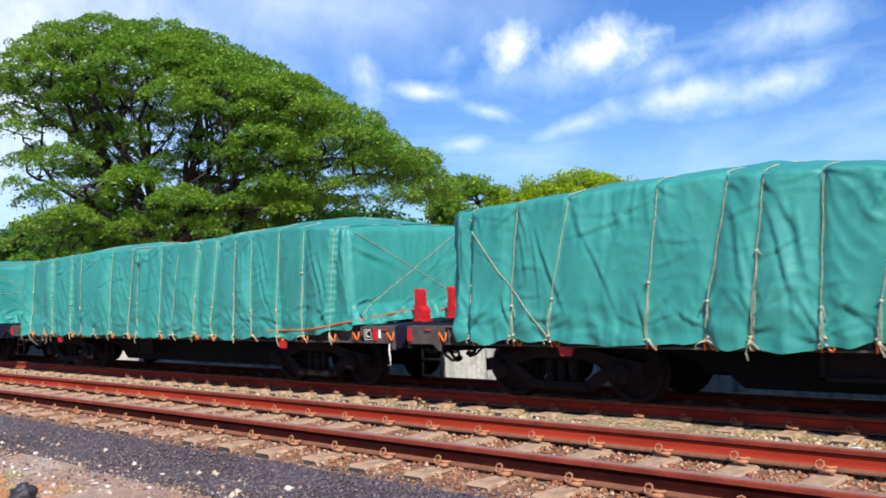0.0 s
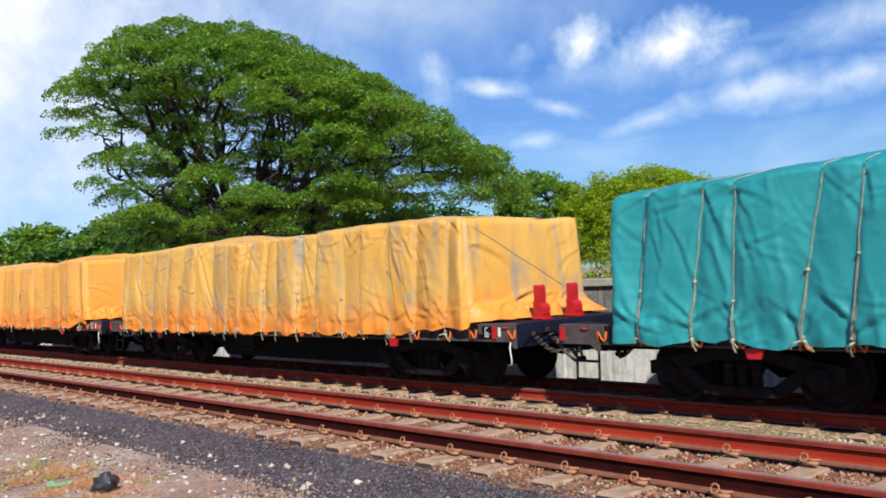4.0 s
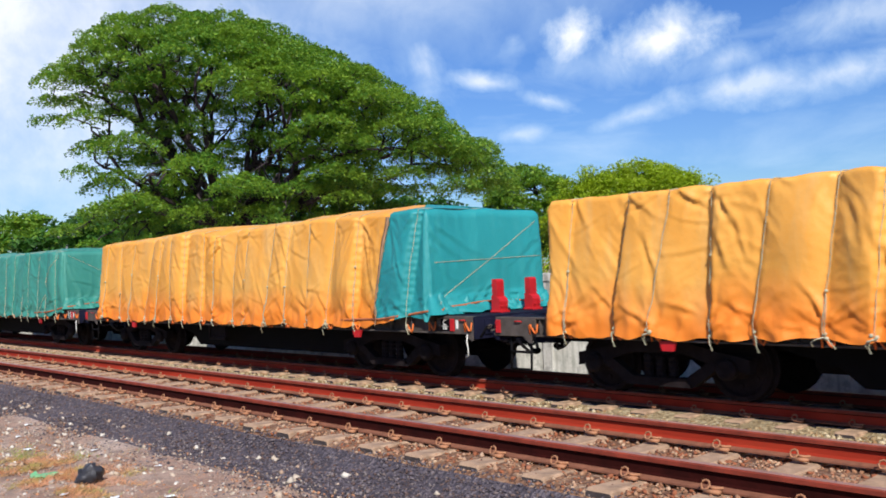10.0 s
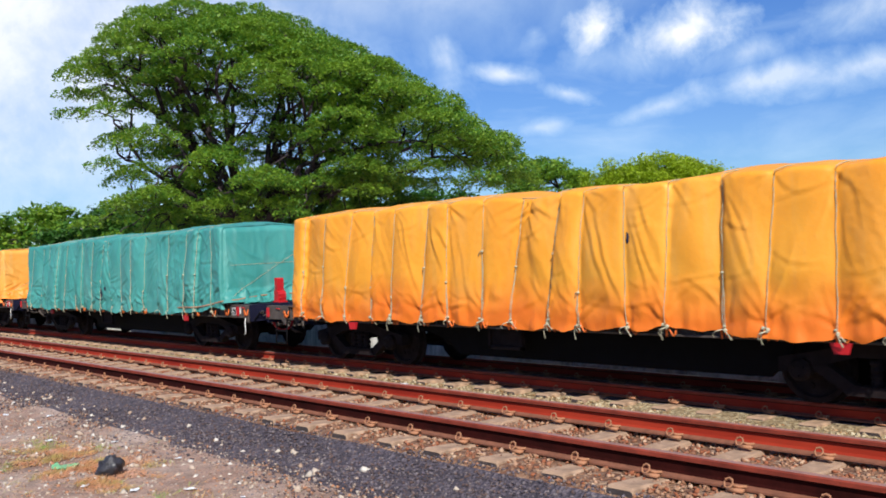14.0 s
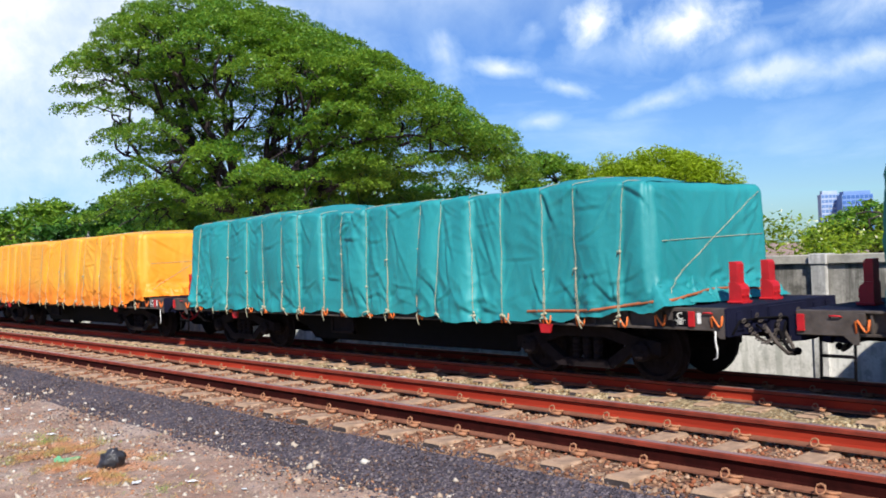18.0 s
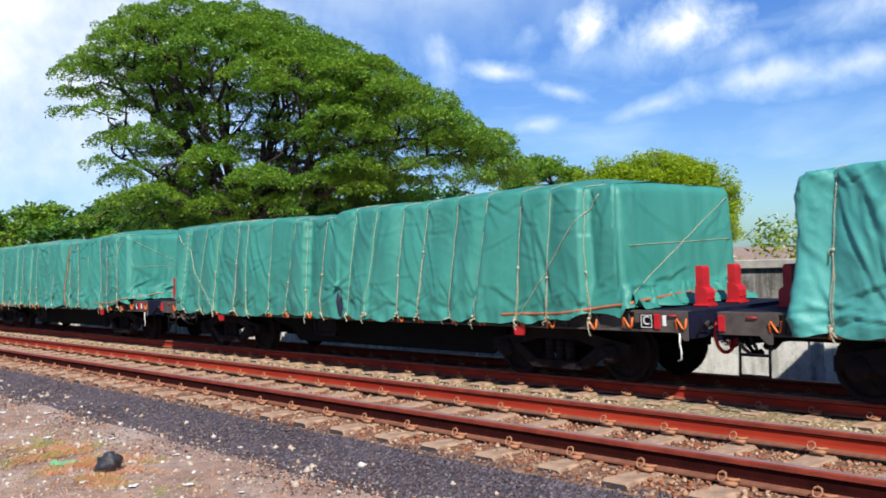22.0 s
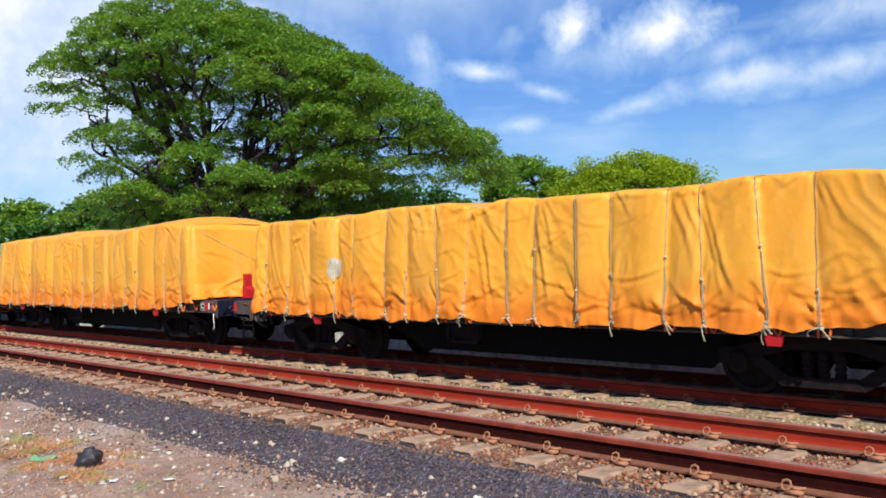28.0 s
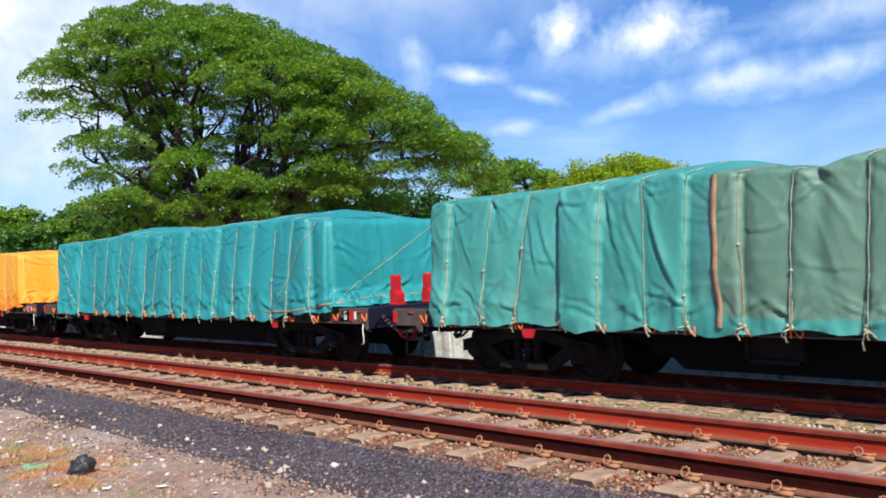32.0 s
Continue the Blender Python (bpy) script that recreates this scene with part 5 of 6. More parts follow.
wagon(3, (STAINED,), (1.49, 1.51, 1.54, 1.56, 1.51, 1.46, 1.47, 1.51, 1.5, 1.47), "flat freight wagon with a grey-stained faded orange tarpaulin", wrinkle=0.55, lean=(11, 6, 19, 11, 22, 7, 5, 12, 15, 16, 4, 14, 10, 6, 9, 6, 11, 16), number="200")
wagon(4, (TEAL,), (1.53, 1.58, 1.63, 1.67, 1.63, 1.57, 1.55, 1.56, 1.62, 1.48), G_TXT, wrinkle=0.90, lean=(18, 23, 10, 30, 18, 20, 10, -9, 32, 20, 17, 18, 22, 13, 23, 14, 19, 26), skip=(6,))
wagon(5, (YELLOW,), (1.48, 1.53, 1.57, 1.6, 1.59, 1.52, 1.45, 1.57, 1.71, 1.49), O_TXT, wheel=True, marks=((2.0, 0.62, 0.05, 0.2, STRAP), (1.0, 0.85, 0.05, 0.05, GREY_CLOTH), (0.2, 0.75, 0.06, 0.05, GREY_CLOTH)), wrinkle=0.85, lean=(3, -3, 13, 31, 6, 11, 26, 32, 30, 21, 14, 18, 17, -4, 24, 9, 4, 18), slant=True)
wagon(6, (GREEN,), (1.48, 1.49, 1.51, 1.56, 1.52, 1.44, 1.49, 1.5, 1.5, 1.46), G_TXT, strap="orange", wrinkle=0.85, lean=(26, 12, 28, 9, 10, 11, 7, 2, 9, 12, 7, 18, 29, 21, 23, 10, 14, 4), skip=(4,), slant=True)
wagon(7, (TAN, TEAL,), (1.5, 1.52, 1.55, 1.6, 1.59, 1.48, 1.52, 1.58, 1.56, 1.56), "flat freight wagon with orange tarpaulin and green one over its end", split=(4.57, 0.28), strap="orange", band=(4.55, 0.28), wrinkle=0.65, lean=(27, 15, 30, 46, 39, 17, 16, 17, 17, 22, 14, 29, 23, 13, 29, 18, 30, 22), number="200")
wagon(8, (TAN,), (1.44, 1.44, 1.44, 1.45, 1.45, 1.44, 1.44, 1.44, 1.49, 1.53), T_TXT, wrinkle=0.80, lean=(14, 27, 32, 8, 23, 21, 17, 23, 42, 17, 16, 12, 17, 15, 14, 12, 19, 14), number="200")
wagon(9, (DUSTY_GREEN,), (1.51, 1.53, 1.55, 1.58, 1.58, 1.51, 1.52, 1.53, 1.54, 1.53), G_TXT, strap="brown", marks=((-0.26, 0.2, 0.06, 0.16, NAVY_CLOTH), (-0.05, 0.32, 0.05, 0.05, NAVY_CLOTH)), wrinkle=1.10, bars=-0.32, lean=(23, 16, 15, 16, 15, 9, 13, 17, 28, -10, 11, 3, 17, 3, 6, 12, 9, -1))
wagon(10, (ORANGE,), (1.52, 1.53, 1.53, 1.54, 1.54, 1.5, 1.49, 1.52, 1.5, 1.49), O_TXT, wheel=True, marks=((1.6, 0.87, 0.03, 0.06, NAVY_CLOTH),), wrinkle=0.42, lean=(11, 18, 29, 11, 12, 13, 9, 6, 23, 19, 11, 1, 8, 2, 12, 2, 10, 10), skip=(17,))
wagon(11, (YELLOW,), (1.48, 1.49, 1.49, 1.48, 1.46, 1.44, 1.47, 1.47, 1.48, 1.42), O_TXT, wheel=True, wrinkle=0.70, lean=(18, 23, 27, 26, 24, 23, 10, 20, 25, 23, 16, 28, 26, 20, 9, 17, 11, 28), skip=(6,))
wagon(12, (TEAL,), (1.49, 1.51, 1.54, 1.55, 1.5, 1.45, 1.47, 1.48, 1.52, 1.44), G_TXT, wheel=True, strap="orange", wrinkle=0.90, lean=(13, 1, 11, 6, 5, 6, 6, -4, 9, 4, 5, 12, 8, -6, 2, 0, -3, 10), number="200")
wagon(13, (GREEN,), (1.49, 1.5, 1.51, 1.52, 1.55, 1.56, 1.47, 1.45, 1.56, 1.5), "flat freight wagon with a dusty green tarpaulin and a brown band", strap="brown", band=(1.73, 0.36), wrinkle=1.10, lean=(16, 29, 24, 7, 28, 8, 31, 13, 20, 26, 31, 36, 12, 1, 9, -3, 10, -5), number="200")
wagon(14, (GREEN,), (1.52, 1.51, 1.5, 1.49, 1.46, 1.45, 1.51, 1.53, 1.55, 1.52), G_TXT, strap="orange", marks=((0.12, 0.03, 0.07, 0.22, NAVY_CLOTH),), pinches=((0.12, 0.31),), wrinkle=0.60, bars=0.02, lean=(22, 38, 31, 29, 14, 20, 39, 11, 24, 24, 30, 18, 23, 19, 24, 15, 14, -2), slant=True)
wagon(15, (DUSTY_GREEN,), (1.41, 1.44, 1.47, 1.47, 1.43, 1.41, 1.44, 1.49, 1.51, 1.39), G_TXT, wheel=True, strap="orange", wrinkle=1.15, lean=(9, 15, 29, 10, 16, 9, 3, -13, 24, 19, 24, 4, 1, 5, 17, 11, 8, 10), skip=(17,), number="200")
wagon(16, (YELLOW,), (1.51, 1.53, 1.55, 1.57, 1.56, 1.48, 1.5, 1.55, 1.6, 1.47), O_TXT, wheel=True, wrinkle=0.62, lean=(7, 37, 16, 12, 14, 16, 18, 7, 17, -2, 8, 7, 3, -2, 3, 10, 10, 10))
wagon(17, (YELLOW,), (1.37, 1.37, 1.37, 1.42, 1.42, 1.39, 1.37, 1.35, 1.39, 1.32), O_TXT, marks=((-3.35, 0.55, 0.16, 0.16, GREY_CLOTH),), wrinkle=0.75, lean=(5, 6, 9, 5, 3, 9, 6, -4, 15, 4, 6, 1, 3, 9, -3, -10, 0, 10), skip=(17,))
wagon(18, (TEAL,), (1.47, 1.48, 1.5, 1.59, 1.51, 1.46, 1.49, 1.51, 1.53, 1.42), G_TXT, strap="brown", wrinkle=0.90, lean=(34, 18, 9, 8, 25, 23, 32, 11, 26, 13, 21, 14, 21, 17, 19, 14, 18, 2), slant=True, number="200")
wagon(19, (DUSTY_GREEN, GREY_GREEN,), (1.5, 1.5, 1.52, 1.58, 1.5, 1.48, 1.52, 1.56, 1.54, 1.5), "flat freight wagon with a green tarpaulin joined to a grey-green one", wheel=True, split=(-1.16, 0.02), band=(-1.19, 0.02), wrinkle=0.80, lean=(13, 25, 25, 7, 9, 0, 9, 2, 8, 6, 10, 10, 10, 10, 10, 10, 10, 10))


# ---- wall, buildings, trees ----
def wall_material(name, tones, grime, amount):
    """Old plaster: blotches, mould and dark runs from the top."""
    m, n, l, b = material(name, 0.9)
    info = n.new("ShaderNodeObjectInfo")
    away = n.new("ShaderNodeVectorMath")
    away.operation = "MULTIPLY_ADD"
    l.new(info.outputs["Random"], away.inputs[0])
    away.inputs[1].default_value = (37.0, 11.0, 5.0)
    l.new(coords(n), away.inputs[2])
    v = away.outputs[0]
    a = noise_tex(n, l, 1.6, 6, 0.7, v)
    drip = noise_tex(n, l, 5, 5, 0.6, v, (1.6, 1, 0.16))
    mould = noise_tex(n, l, 4.5, 6, 0.7, v)
    f = noise_tex(n, l, 26, 4, 0.65, v)
    c = ramp(n, l, a, ((0.32, tones[0]), (0.5, tones[1]), (0.68, tones[2])))
    c = blend(n, l, fit_range(n, l, drip, 0.47, 0.62, 0, amount), c, grime)
    c = blend(n, l, fit_range(n, l, mould, 0.52, 0.62, 0, amount * 0.8), c, tuple(x * 0.8 for x in grime))
    c = blend(n, l, fit_range(n, l, f, 0.52, 0.7, 0, amount * 0.6), c, grime)
    l.new(c, b.inputs["Base Color"])
    bump(n, l, b, f, 0.4, 0.015)
    return m


WALL = wall_material("stained_wall_plaster", ((0.16, 0.155, 0.14), (0.30, 0.285, 0.255), (0.45, 0.43, 0.385)), (0.085, 0.080, 0.068), 0.8)
WHITEWASH = wall_material("stained_whitewash", ((0.50, 0.49, 0.45), (0.70, 0.69, 0.65), (0.80, 0.79, 0.75)), (0.30, 0.31, 0.27), 0.6)
PIER = wall_material("pale_pier_plaster", ((0.38, 0.37, 0.35), (0.54, 0.53, 0.51), (0.64, 0.63, 0.60)), (0.20, 0.20, 0.19), 0.6)
COPING = plain("weathered_coping", (0.40, 0.38, 0.33), 0.9, 0.0, 0.4, 3, 0.4, (0.16, 0.15, 0.13))


def boundary_wall():
    w = tagged(empty("boundary_wall"), "stained grey concrete yard wall with piers and coping", "wall", kind="structure")
    panel = Shape().box(-1.10, 1.10, 7.7, 7.82, -0.8, 1.10, 0.005).mesh("panel", WALL)
    plinth = Shape().box(-1.10, 1.10, 7.64, 7.697, -0.8, 0.10, 0.01).mesh("plinth", WHITEWASH)
    pier = Shape().box(-0.10, 0.10, 7.60, 7.88, -0.8, 1.10, 0.01).box(-0.12, 0.12, 7.58, 7.90, 1.10, 1.25, 0.01).mesh("pier", PIER)
    cope = Shape().box(-1.055, 1.055, 7.64, 7.88, 1.103, 1.235, 0.012).mesh("coping_stone", COPING)
    for i in range(60):
        x = 26.76 - i * 2.36
        put("pier", pier, w, pose(x, 0, 0))
        put("coping_stone", cope, w, pose(x - 1.18, 0, 0))
        put("panel", panel, w, pose(x - 1.18, 0, 0))
        put("plinth", plinth, w, pose(x - 1.18, 0, 0), "whitewashed lower wall")
    return w


boundary_wall()


def leaf_material(name, dark, mid, light, gloss=0.5):
    m, n, l, b = material(name, gloss)
    geo = n.new("ShaderNodeNewGeometry")
    c = ramp(n, l, geo.outputs["Random Per Island"], ((0.0, dark), (0.45, mid), (1.0, light)))
    big = noise_tex(n, l, 0.35, 3, 0.5, coords(n))
    c = blend(n, l, fit_range(n, l, big, 0.4, 0.65, 0, 0.45), c, light)
    l.new(c, b.inputs["Base Color"])
    tr = n.new("ShaderNodeBsdfTranslucent")
    l.new(c, tr.inputs["Color"])
    mix = n.new("ShaderNodeMixShader")
    mix.inputs[0].default_value = 0.45
    out = n["Material Output"]
    l.new(b.outputs[0], mix.inputs[1])
    l.new(tr.outputs[0], mix.inputs[2])
    l.new(mix.outputs[0], out.inputs["Surface"])
    return m


LEAF = leaf_material("rain_tree_leaves", (0.058, 0.182, 0.024), (0.105, 0.262, 0.030), (0.270, 0.40, 0.030))
LEAF_LIME = leaf_material("yellow_green_leaves", (0.22, 0.33, 0.016), (0.29, 0.41, 0.018), (0.37, 0.49, 0.020))
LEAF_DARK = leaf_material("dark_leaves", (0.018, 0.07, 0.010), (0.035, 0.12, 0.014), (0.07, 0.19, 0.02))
LEAF_HEDGE = leaf_material("hedge_leaves", (0.10, 0.20, 0.010), (0.19, 0.30, 0.014), (0.32, 0.40, 0.020))
BARK = plain("dark_bark", (0.050, 0.036, 0.042), 0.95, 0.0, 0.5, 3, 0.6)
R_AX, F_AX = Vector((0.664, 0.748, 0)), Vector((-0.748, 0.664, 0))


def leaves_mesh(name, centres, radii, per, size, mat, seed, flat=0.35):
    """Crown of small pointed leaves, gathered into spreading sprays."""
    rng = np.random.default_rng(seed)
    c = np.repeat(np.asarray(centres, float), per, axis=0)
    r = np.repeat(np.asarray(radii, float), per)
    n = len(c)
    d = rng.normal(0, 1, (n, 3))
    d /= np.linalg.norm(d, axis=1)[:, None]
    d *= (rng.random(n) ** 0.45 * r)[:, None]
    d[:, 2] *= flat
    p = c + d
    p[:, 2] -= 0.10 * (d[:, 0] ** 2 + d[:, 1] ** 2) / np.maximum(r, 0.1)
    return leaf_faces(name, p, size, mat, rng)


def pad_leaves(name, pads, dense, size, mat, seed):
    """Foliage in flat drooping umbrellas, each with a ragged rim and tufts on top."""
    rng = np.random.default_rng(seed)
    spots = []
    for k, (c, r) in enumerate(pads):
        n = int(dense * r * r)
        a = rng.uniform(0, 2 * np.pi, n)
        rim = r * (1 + 0.30 * cloth_noise(np.cos(a) * 1.6 + 9, np.sin(a) * 1.6, k * 0.37) + 0.22 * cloth_noise(np.cos(a) * 4 + 9, np.sin(a) * 4, k * 0.61))
        f = np.sqrt(rng.random(n))
        x, y = np.cos(a) * rim * f, np.sin(a) * rim * f
        tuft = cloth_noise(x * 1.9 + c.x, y * 1.9 + c.y, k * 0.13)
        z = 0.26 * r * (1 - f ** 2) - 0.16 * r * f ** 4 + 0.26 * tuft + rng.normal(0, 0.05, n) - 0.22 * rng.random(n) ** 3 * r
        keep = (tuft > -0.18) | (rng.random(n) < 0.15)
        spots.append(np.stack([x + c.x, y + c.y, z + c.z], 1)[keep])
    return leaf_faces(name, np.concatenate(spots), size, mat, rng)


def leaf_faces(name, p, size, mat, rng):
    n = len(p)
    nrm = rng.normal(0, 0.5, (n, 3)) + np.array((0, 0, 1.0))
    nrm /= np.linalg.norm(nrm, axis=1)[:, None]
    u = np.cross(nrm, rng.normal(0, 1, (n, 3)))
    u /= np.linalg.norm(u, axis=1)[:, None]
    w = np.cross(nrm, u)
    s = rng.uniform(size[0], size[1], n)[:, None]
    v = np.stack([p - u * s * 0.8 + w * s * 0.55, p + u * s, p - u * s * 0.8 - w * s * 0.55], 1)
    me = bpy.data.meshes.new(name)
    me.vertices.add(n * 3)
    me.vertices.foreach_set("co", v.reshape(-1).astype(np.float32))
    me.loops.add(n * 3)
    me.loops.foreach_set("vertex_index", np.arange(n * 3, dtype=np.int32))
    me.polygons.add(n)
    me.polygons.foreach_set("loop_start", np.arange(0, n * 3, 3, dtype=np.int32))
    me.update(calc_edges=True)
    me.materials.append(mat)
    return me


def limb_tree(s, start, tips, rng, r0, depth=0):
    """Limbs that fork towards the tips."""
    if len(tips) == 1 or depth > 6:
        for t in tips[:2]:
            mid = (start + t) / 2 + Vector((rng.uniform(-.3, .3), rng.uniform(-.3, .3), rng.uniform(-.1, .35)))
            s.tube([start, mid, t], [r0, r0 * 0.7, 0.02], 5)
        return
    axis = max(range(3), key=lambda i: max(t[i] for t in tips) - min(t[i] for t in tips))
    tips = sorted(tips, key=lambda t: t[axis])
    half = len(tips) // 2
    for group in (tips[:half], tips[half:]):
        mean = sum(group, Vector()) / len(group)
        k = 0.42 if depth else 0.34
        node = start + (mean - start) * k + Vector((rng.uniform(-.4, .4), rng.uniform(-.4, .4), rng.uniform(-.1, .5)))
        r1 = max(0.022, r0 * (len(group) / len(tips)) ** 0.45)
        s.tube([start, (start + node) / 2 + Vector((rng.uniform(-.2, .2), rng.uniform(-.2, .2), 0.1)), node], [r0, (r0 + r1) / 2, r1], 7 if r0 > 0.15 else 5)
        limb_tree(s, node, group, rng, r1, depth + 1)


def rain_tree():
    """The great spreading tree behind the line."""
    base = Vector((-39.6, 17.3, -0.5))
    t = tagged(empty("rain_tree", Matrix.Translation(base)), "huge spreading rain tree with dense green crown", "tree")
    rng = random.Random(5)
    tops = ((-7.8, 11.0), (-7.0, 11.3), (-5.5, 12.3), (-4.2, 13.3), (-3.5, 14.3), (-1, 14.7), (2, 14.0), (5, 12.6), (8, 10.9), (11, 8.6), (13.6, 6.4))
    lows = ((-7.8, 10.4), (-7.0, 9.4), (-6.0, 7.8), (-5.2, 5.8), (-4.4, 3.8), (-1, 4.2), (4, 4.8), (9, 5.0), (13.6, 5.2))

    def level(tab, a):
        for (x0, z0), (x1, z1) in zip(tab, tab[1:]):
            if a <= x1:
                return z0 + (z1 - z0) * max(0, a - x0) / (x1 - x0)
        return tab[-1][1]

    pads = []

    def pad(a, d, z, r, gap=0.95):
        a = max(a, (-7.3 if z > 8.9 else -5.5) + 0.85 * r)
        at = R_AX * a + F_AX * d + Vector((0, 0, z))
        if all((Vector((at.x - c.x, at.y - c.y, (at.z - c.z) * 2.0))).length > gap for c, _ in pads):
            pads.append((at, r))

    # the outer shell of the crown
    for _ in range(4000):
        a, r = rng.uniform(-7.2, 13.2), rng.uniform(0.8, 1.55)
        edge = 1 - ((a - 2.9) / 11.0) ** 2
        if edge <= 0 or (a < -6.0 and r > 1.0):
            continue
        deep = 8.5 * math.sqrt(edge)
        d = rng.uniform(-1, 1) * deep
        hi, lo = level(tops, a), level(lows, a)
        hi = lo + (hi - lo) * (1 - 0.55 * (d / 10.5) ** 2)
        pad(a, d, hi - 0.45 - rng.random() ** 2 * 0.9, r, 1.45)
    # tiers that face the line: thick to one side, sparse before the open middle
    for _ in range(900):
        a, r = rng.uniform(-6.6, 13.0), rng.uniform(0.8, 1.5)
        edge = 1 - ((a - 2.9) / 11.0) ** 2
        if edge <= 0:
            continue
        deep = 8.5 * math.sqrt(edge)
        d = -deep * rng.uniform(0.35, 1.0)
        hi, lo = level(tops, a), level(lows, a)
        hi = lo + (hi - lo) * (1 - 0.55 * (d / 10.5) ** 2)
        k = rng.random()
        z = lo + (hi - lo) * k
        open_middle = -4.2 < a < 4.2 and 0.14 < k < 0.86
        if a < -5.2:
            z, r = max(z, lo + r * 0.4), r * 0.75
        if open_middle and rng.random() < 0.95:
            continue
        pad(a, d, z, r, 1.95)
    # boughs low down round the trunk, and the dark foot of the crown behind them
    for _ in range(34):
        a = rng.uniform(-5.4, 6.5)
        pad(a, rng.uniform(-7, -2), rng.uniform(2.6, 4.9) + 0.05 * abs(a), rng.uniform(0.55, 1.0), 1.2)
    for _ in range(150):
        a = rng.uniform(-5.0, 9.0)
        pad(a, rng.uniform(1.5, 7.5), rng.uniform(3.0, 6.5), rng.uniform(0.9, 1.5), 1.7)
    # sprigs on the inner boughs, in the shade of the shell
    sprigs = []
    while len(sprigs) < 430:
        a, d = rng.uniform(-4.8, 7.5), rng.uniform(-5.5, 6.5)
        hi, lo = level(tops, a), level(lows, a)
        z = lo + (hi - lo) * rng.uniform(0.0, 0.85)
        if z > 3.2:
            sprigs.append((R_AX * a + F_AX * d + Vector((0, 0, z)), rng.uniform(0.45, 0.95)))
    centres = [c for c, _ in pads] + [c for c, _ in sprigs]
    trunk = Shape()
    fork = Vector((0.3, 0.1, 3.4))
    trunk.tube([(0, 0, -0.3), (0.05, 0, 0.4), (0.1, 0.05, 1.8), fork], [1.0, 0.66, 0.55, 0.55], 14)
    part("trunk", trunk, BARK, t, "", True)
    tips = [c - Vector((0, 0, 0.15)) for c in centres]
    groups = {}
    for c in tips:
        ang = math.atan2(c.y, c.x)
        groups.setdefault(int((ang + math.pi) / (2 * math.pi) * 7) % 7, []).append(c)
    for g in groups.values():
        s = Shape()
        limb_tree(s, fork, g, rng, 0.21)
        part("limb", s, BARK, t, "", True)
    part("crown", pad_leaves("crown", pads, 820, (0.050, 0.100), LEAF, 7), LEAF, t)
    part("crown", pad_leaves("crown", sprigs, 640, (0.050, 0.100), LEAF, 8), LEAF, t, "sparse inner foliage")
    return t


rain_tree()


def round_tree(name, label, base, width, depth, low, high, mat, count, per, seed, leaf=(0.10, 0.2), top=0.6, trunk_r=0.3):
    t = tagged(empty(name, Matrix.Translation(base)), label, "tree")
    rng = random.Random(seed)
    centres, radii = [], []
    for _ in range(count):
        th, ph = rng.uniform(0, 2 * math.pi), math.acos(rng.uniform(-0.55, 1))
        r = rng.uniform(0.72, 1.0) * (1 + 0.16 * noise.noise((math.cos(th) * 2, math.sin(th) * 2, ph + seed)))
        a, d, z = math.sin(ph) * math.cos(th) * r, math.sin(ph) * math.sin(th) * r, math.cos(ph) * r
        centres.append(R_AX * (a * width / 2) + F_AX * (d * depth / 2) + Vector((0, 0, low + (high - low) * (0.45 + 0.5 * z))))
        radii.append(rng.uniform(0.5, 1.0) * top)
    s = Shape().tube([(0, 0, -0.3), (0.1, 0, 1.0), (0.05, 0.1, low + 0.4)], [trunk_r * 1.4, trunk_r, trunk_r * 0.8], 9)
    part("trunk", s, BARK, t, "", True)
    s = Shape()
    limb_tree(s, Vector((0.05, 0.1, low + 0.2)), rng.sample(centres, min(40, count)), rng, trunk_r * 0.7)
    part("limb", s, BARK, t, "", True)
    part("crown", leaves_mesh("crown", centres, radii, per, leaf, mat, seed, 0.6), mat, t)
    return t


round_tree("shade_tree", "yellow-green shade tree behind the yard wall", Vector((-36.2, 45.7, -0.5)), 11.5, 10, 0.9, 8.45, LEAF_LIME, 560, 190, 21, (0.07, 0.13), 1.05)
round_tree("shade_tree", "dark green tree beside a paler one", Vector((-45.5, 45.6, -0.5)), 6.5, 7, 2.4, 9.5, LEAF, 220, 110, 22, (0.10, 0.18), 1.0)
for i, (x, y, wdt, hi, mt) in enumerate(((-84.0, 6.0, 13, 7.4, LEAF_LIME), (-84.0, 16.0, 9, 6.9, LEAF), (-82.5, 22.5, 10, 8.2, LEAF), (-78.5, 28.5, 10, 8.0, LEAF_DARK), (-70, 30, 12, 8.0, LEAF_DARK),
                                          (-100, -8, 16, 9, LEAF_LIME), (-66, 44, 14, 7.5, LEAF_DARK), (-56, 52, 14, 7.0, LEAF_DARK))):
    round_tree("shade_tree", "distant green tree at the yard's edge", Vector((x, y, -0.5)), wdt, wdt * 0.9, 1.4, hi, mt, 150, 80, 40 + i, (0.16, 0.30), 1.3)
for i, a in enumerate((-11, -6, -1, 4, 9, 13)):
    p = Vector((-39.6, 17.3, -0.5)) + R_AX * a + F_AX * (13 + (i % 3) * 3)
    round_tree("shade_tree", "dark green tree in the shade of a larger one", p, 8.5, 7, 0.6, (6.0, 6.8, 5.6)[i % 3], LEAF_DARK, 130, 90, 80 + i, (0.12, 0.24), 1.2)
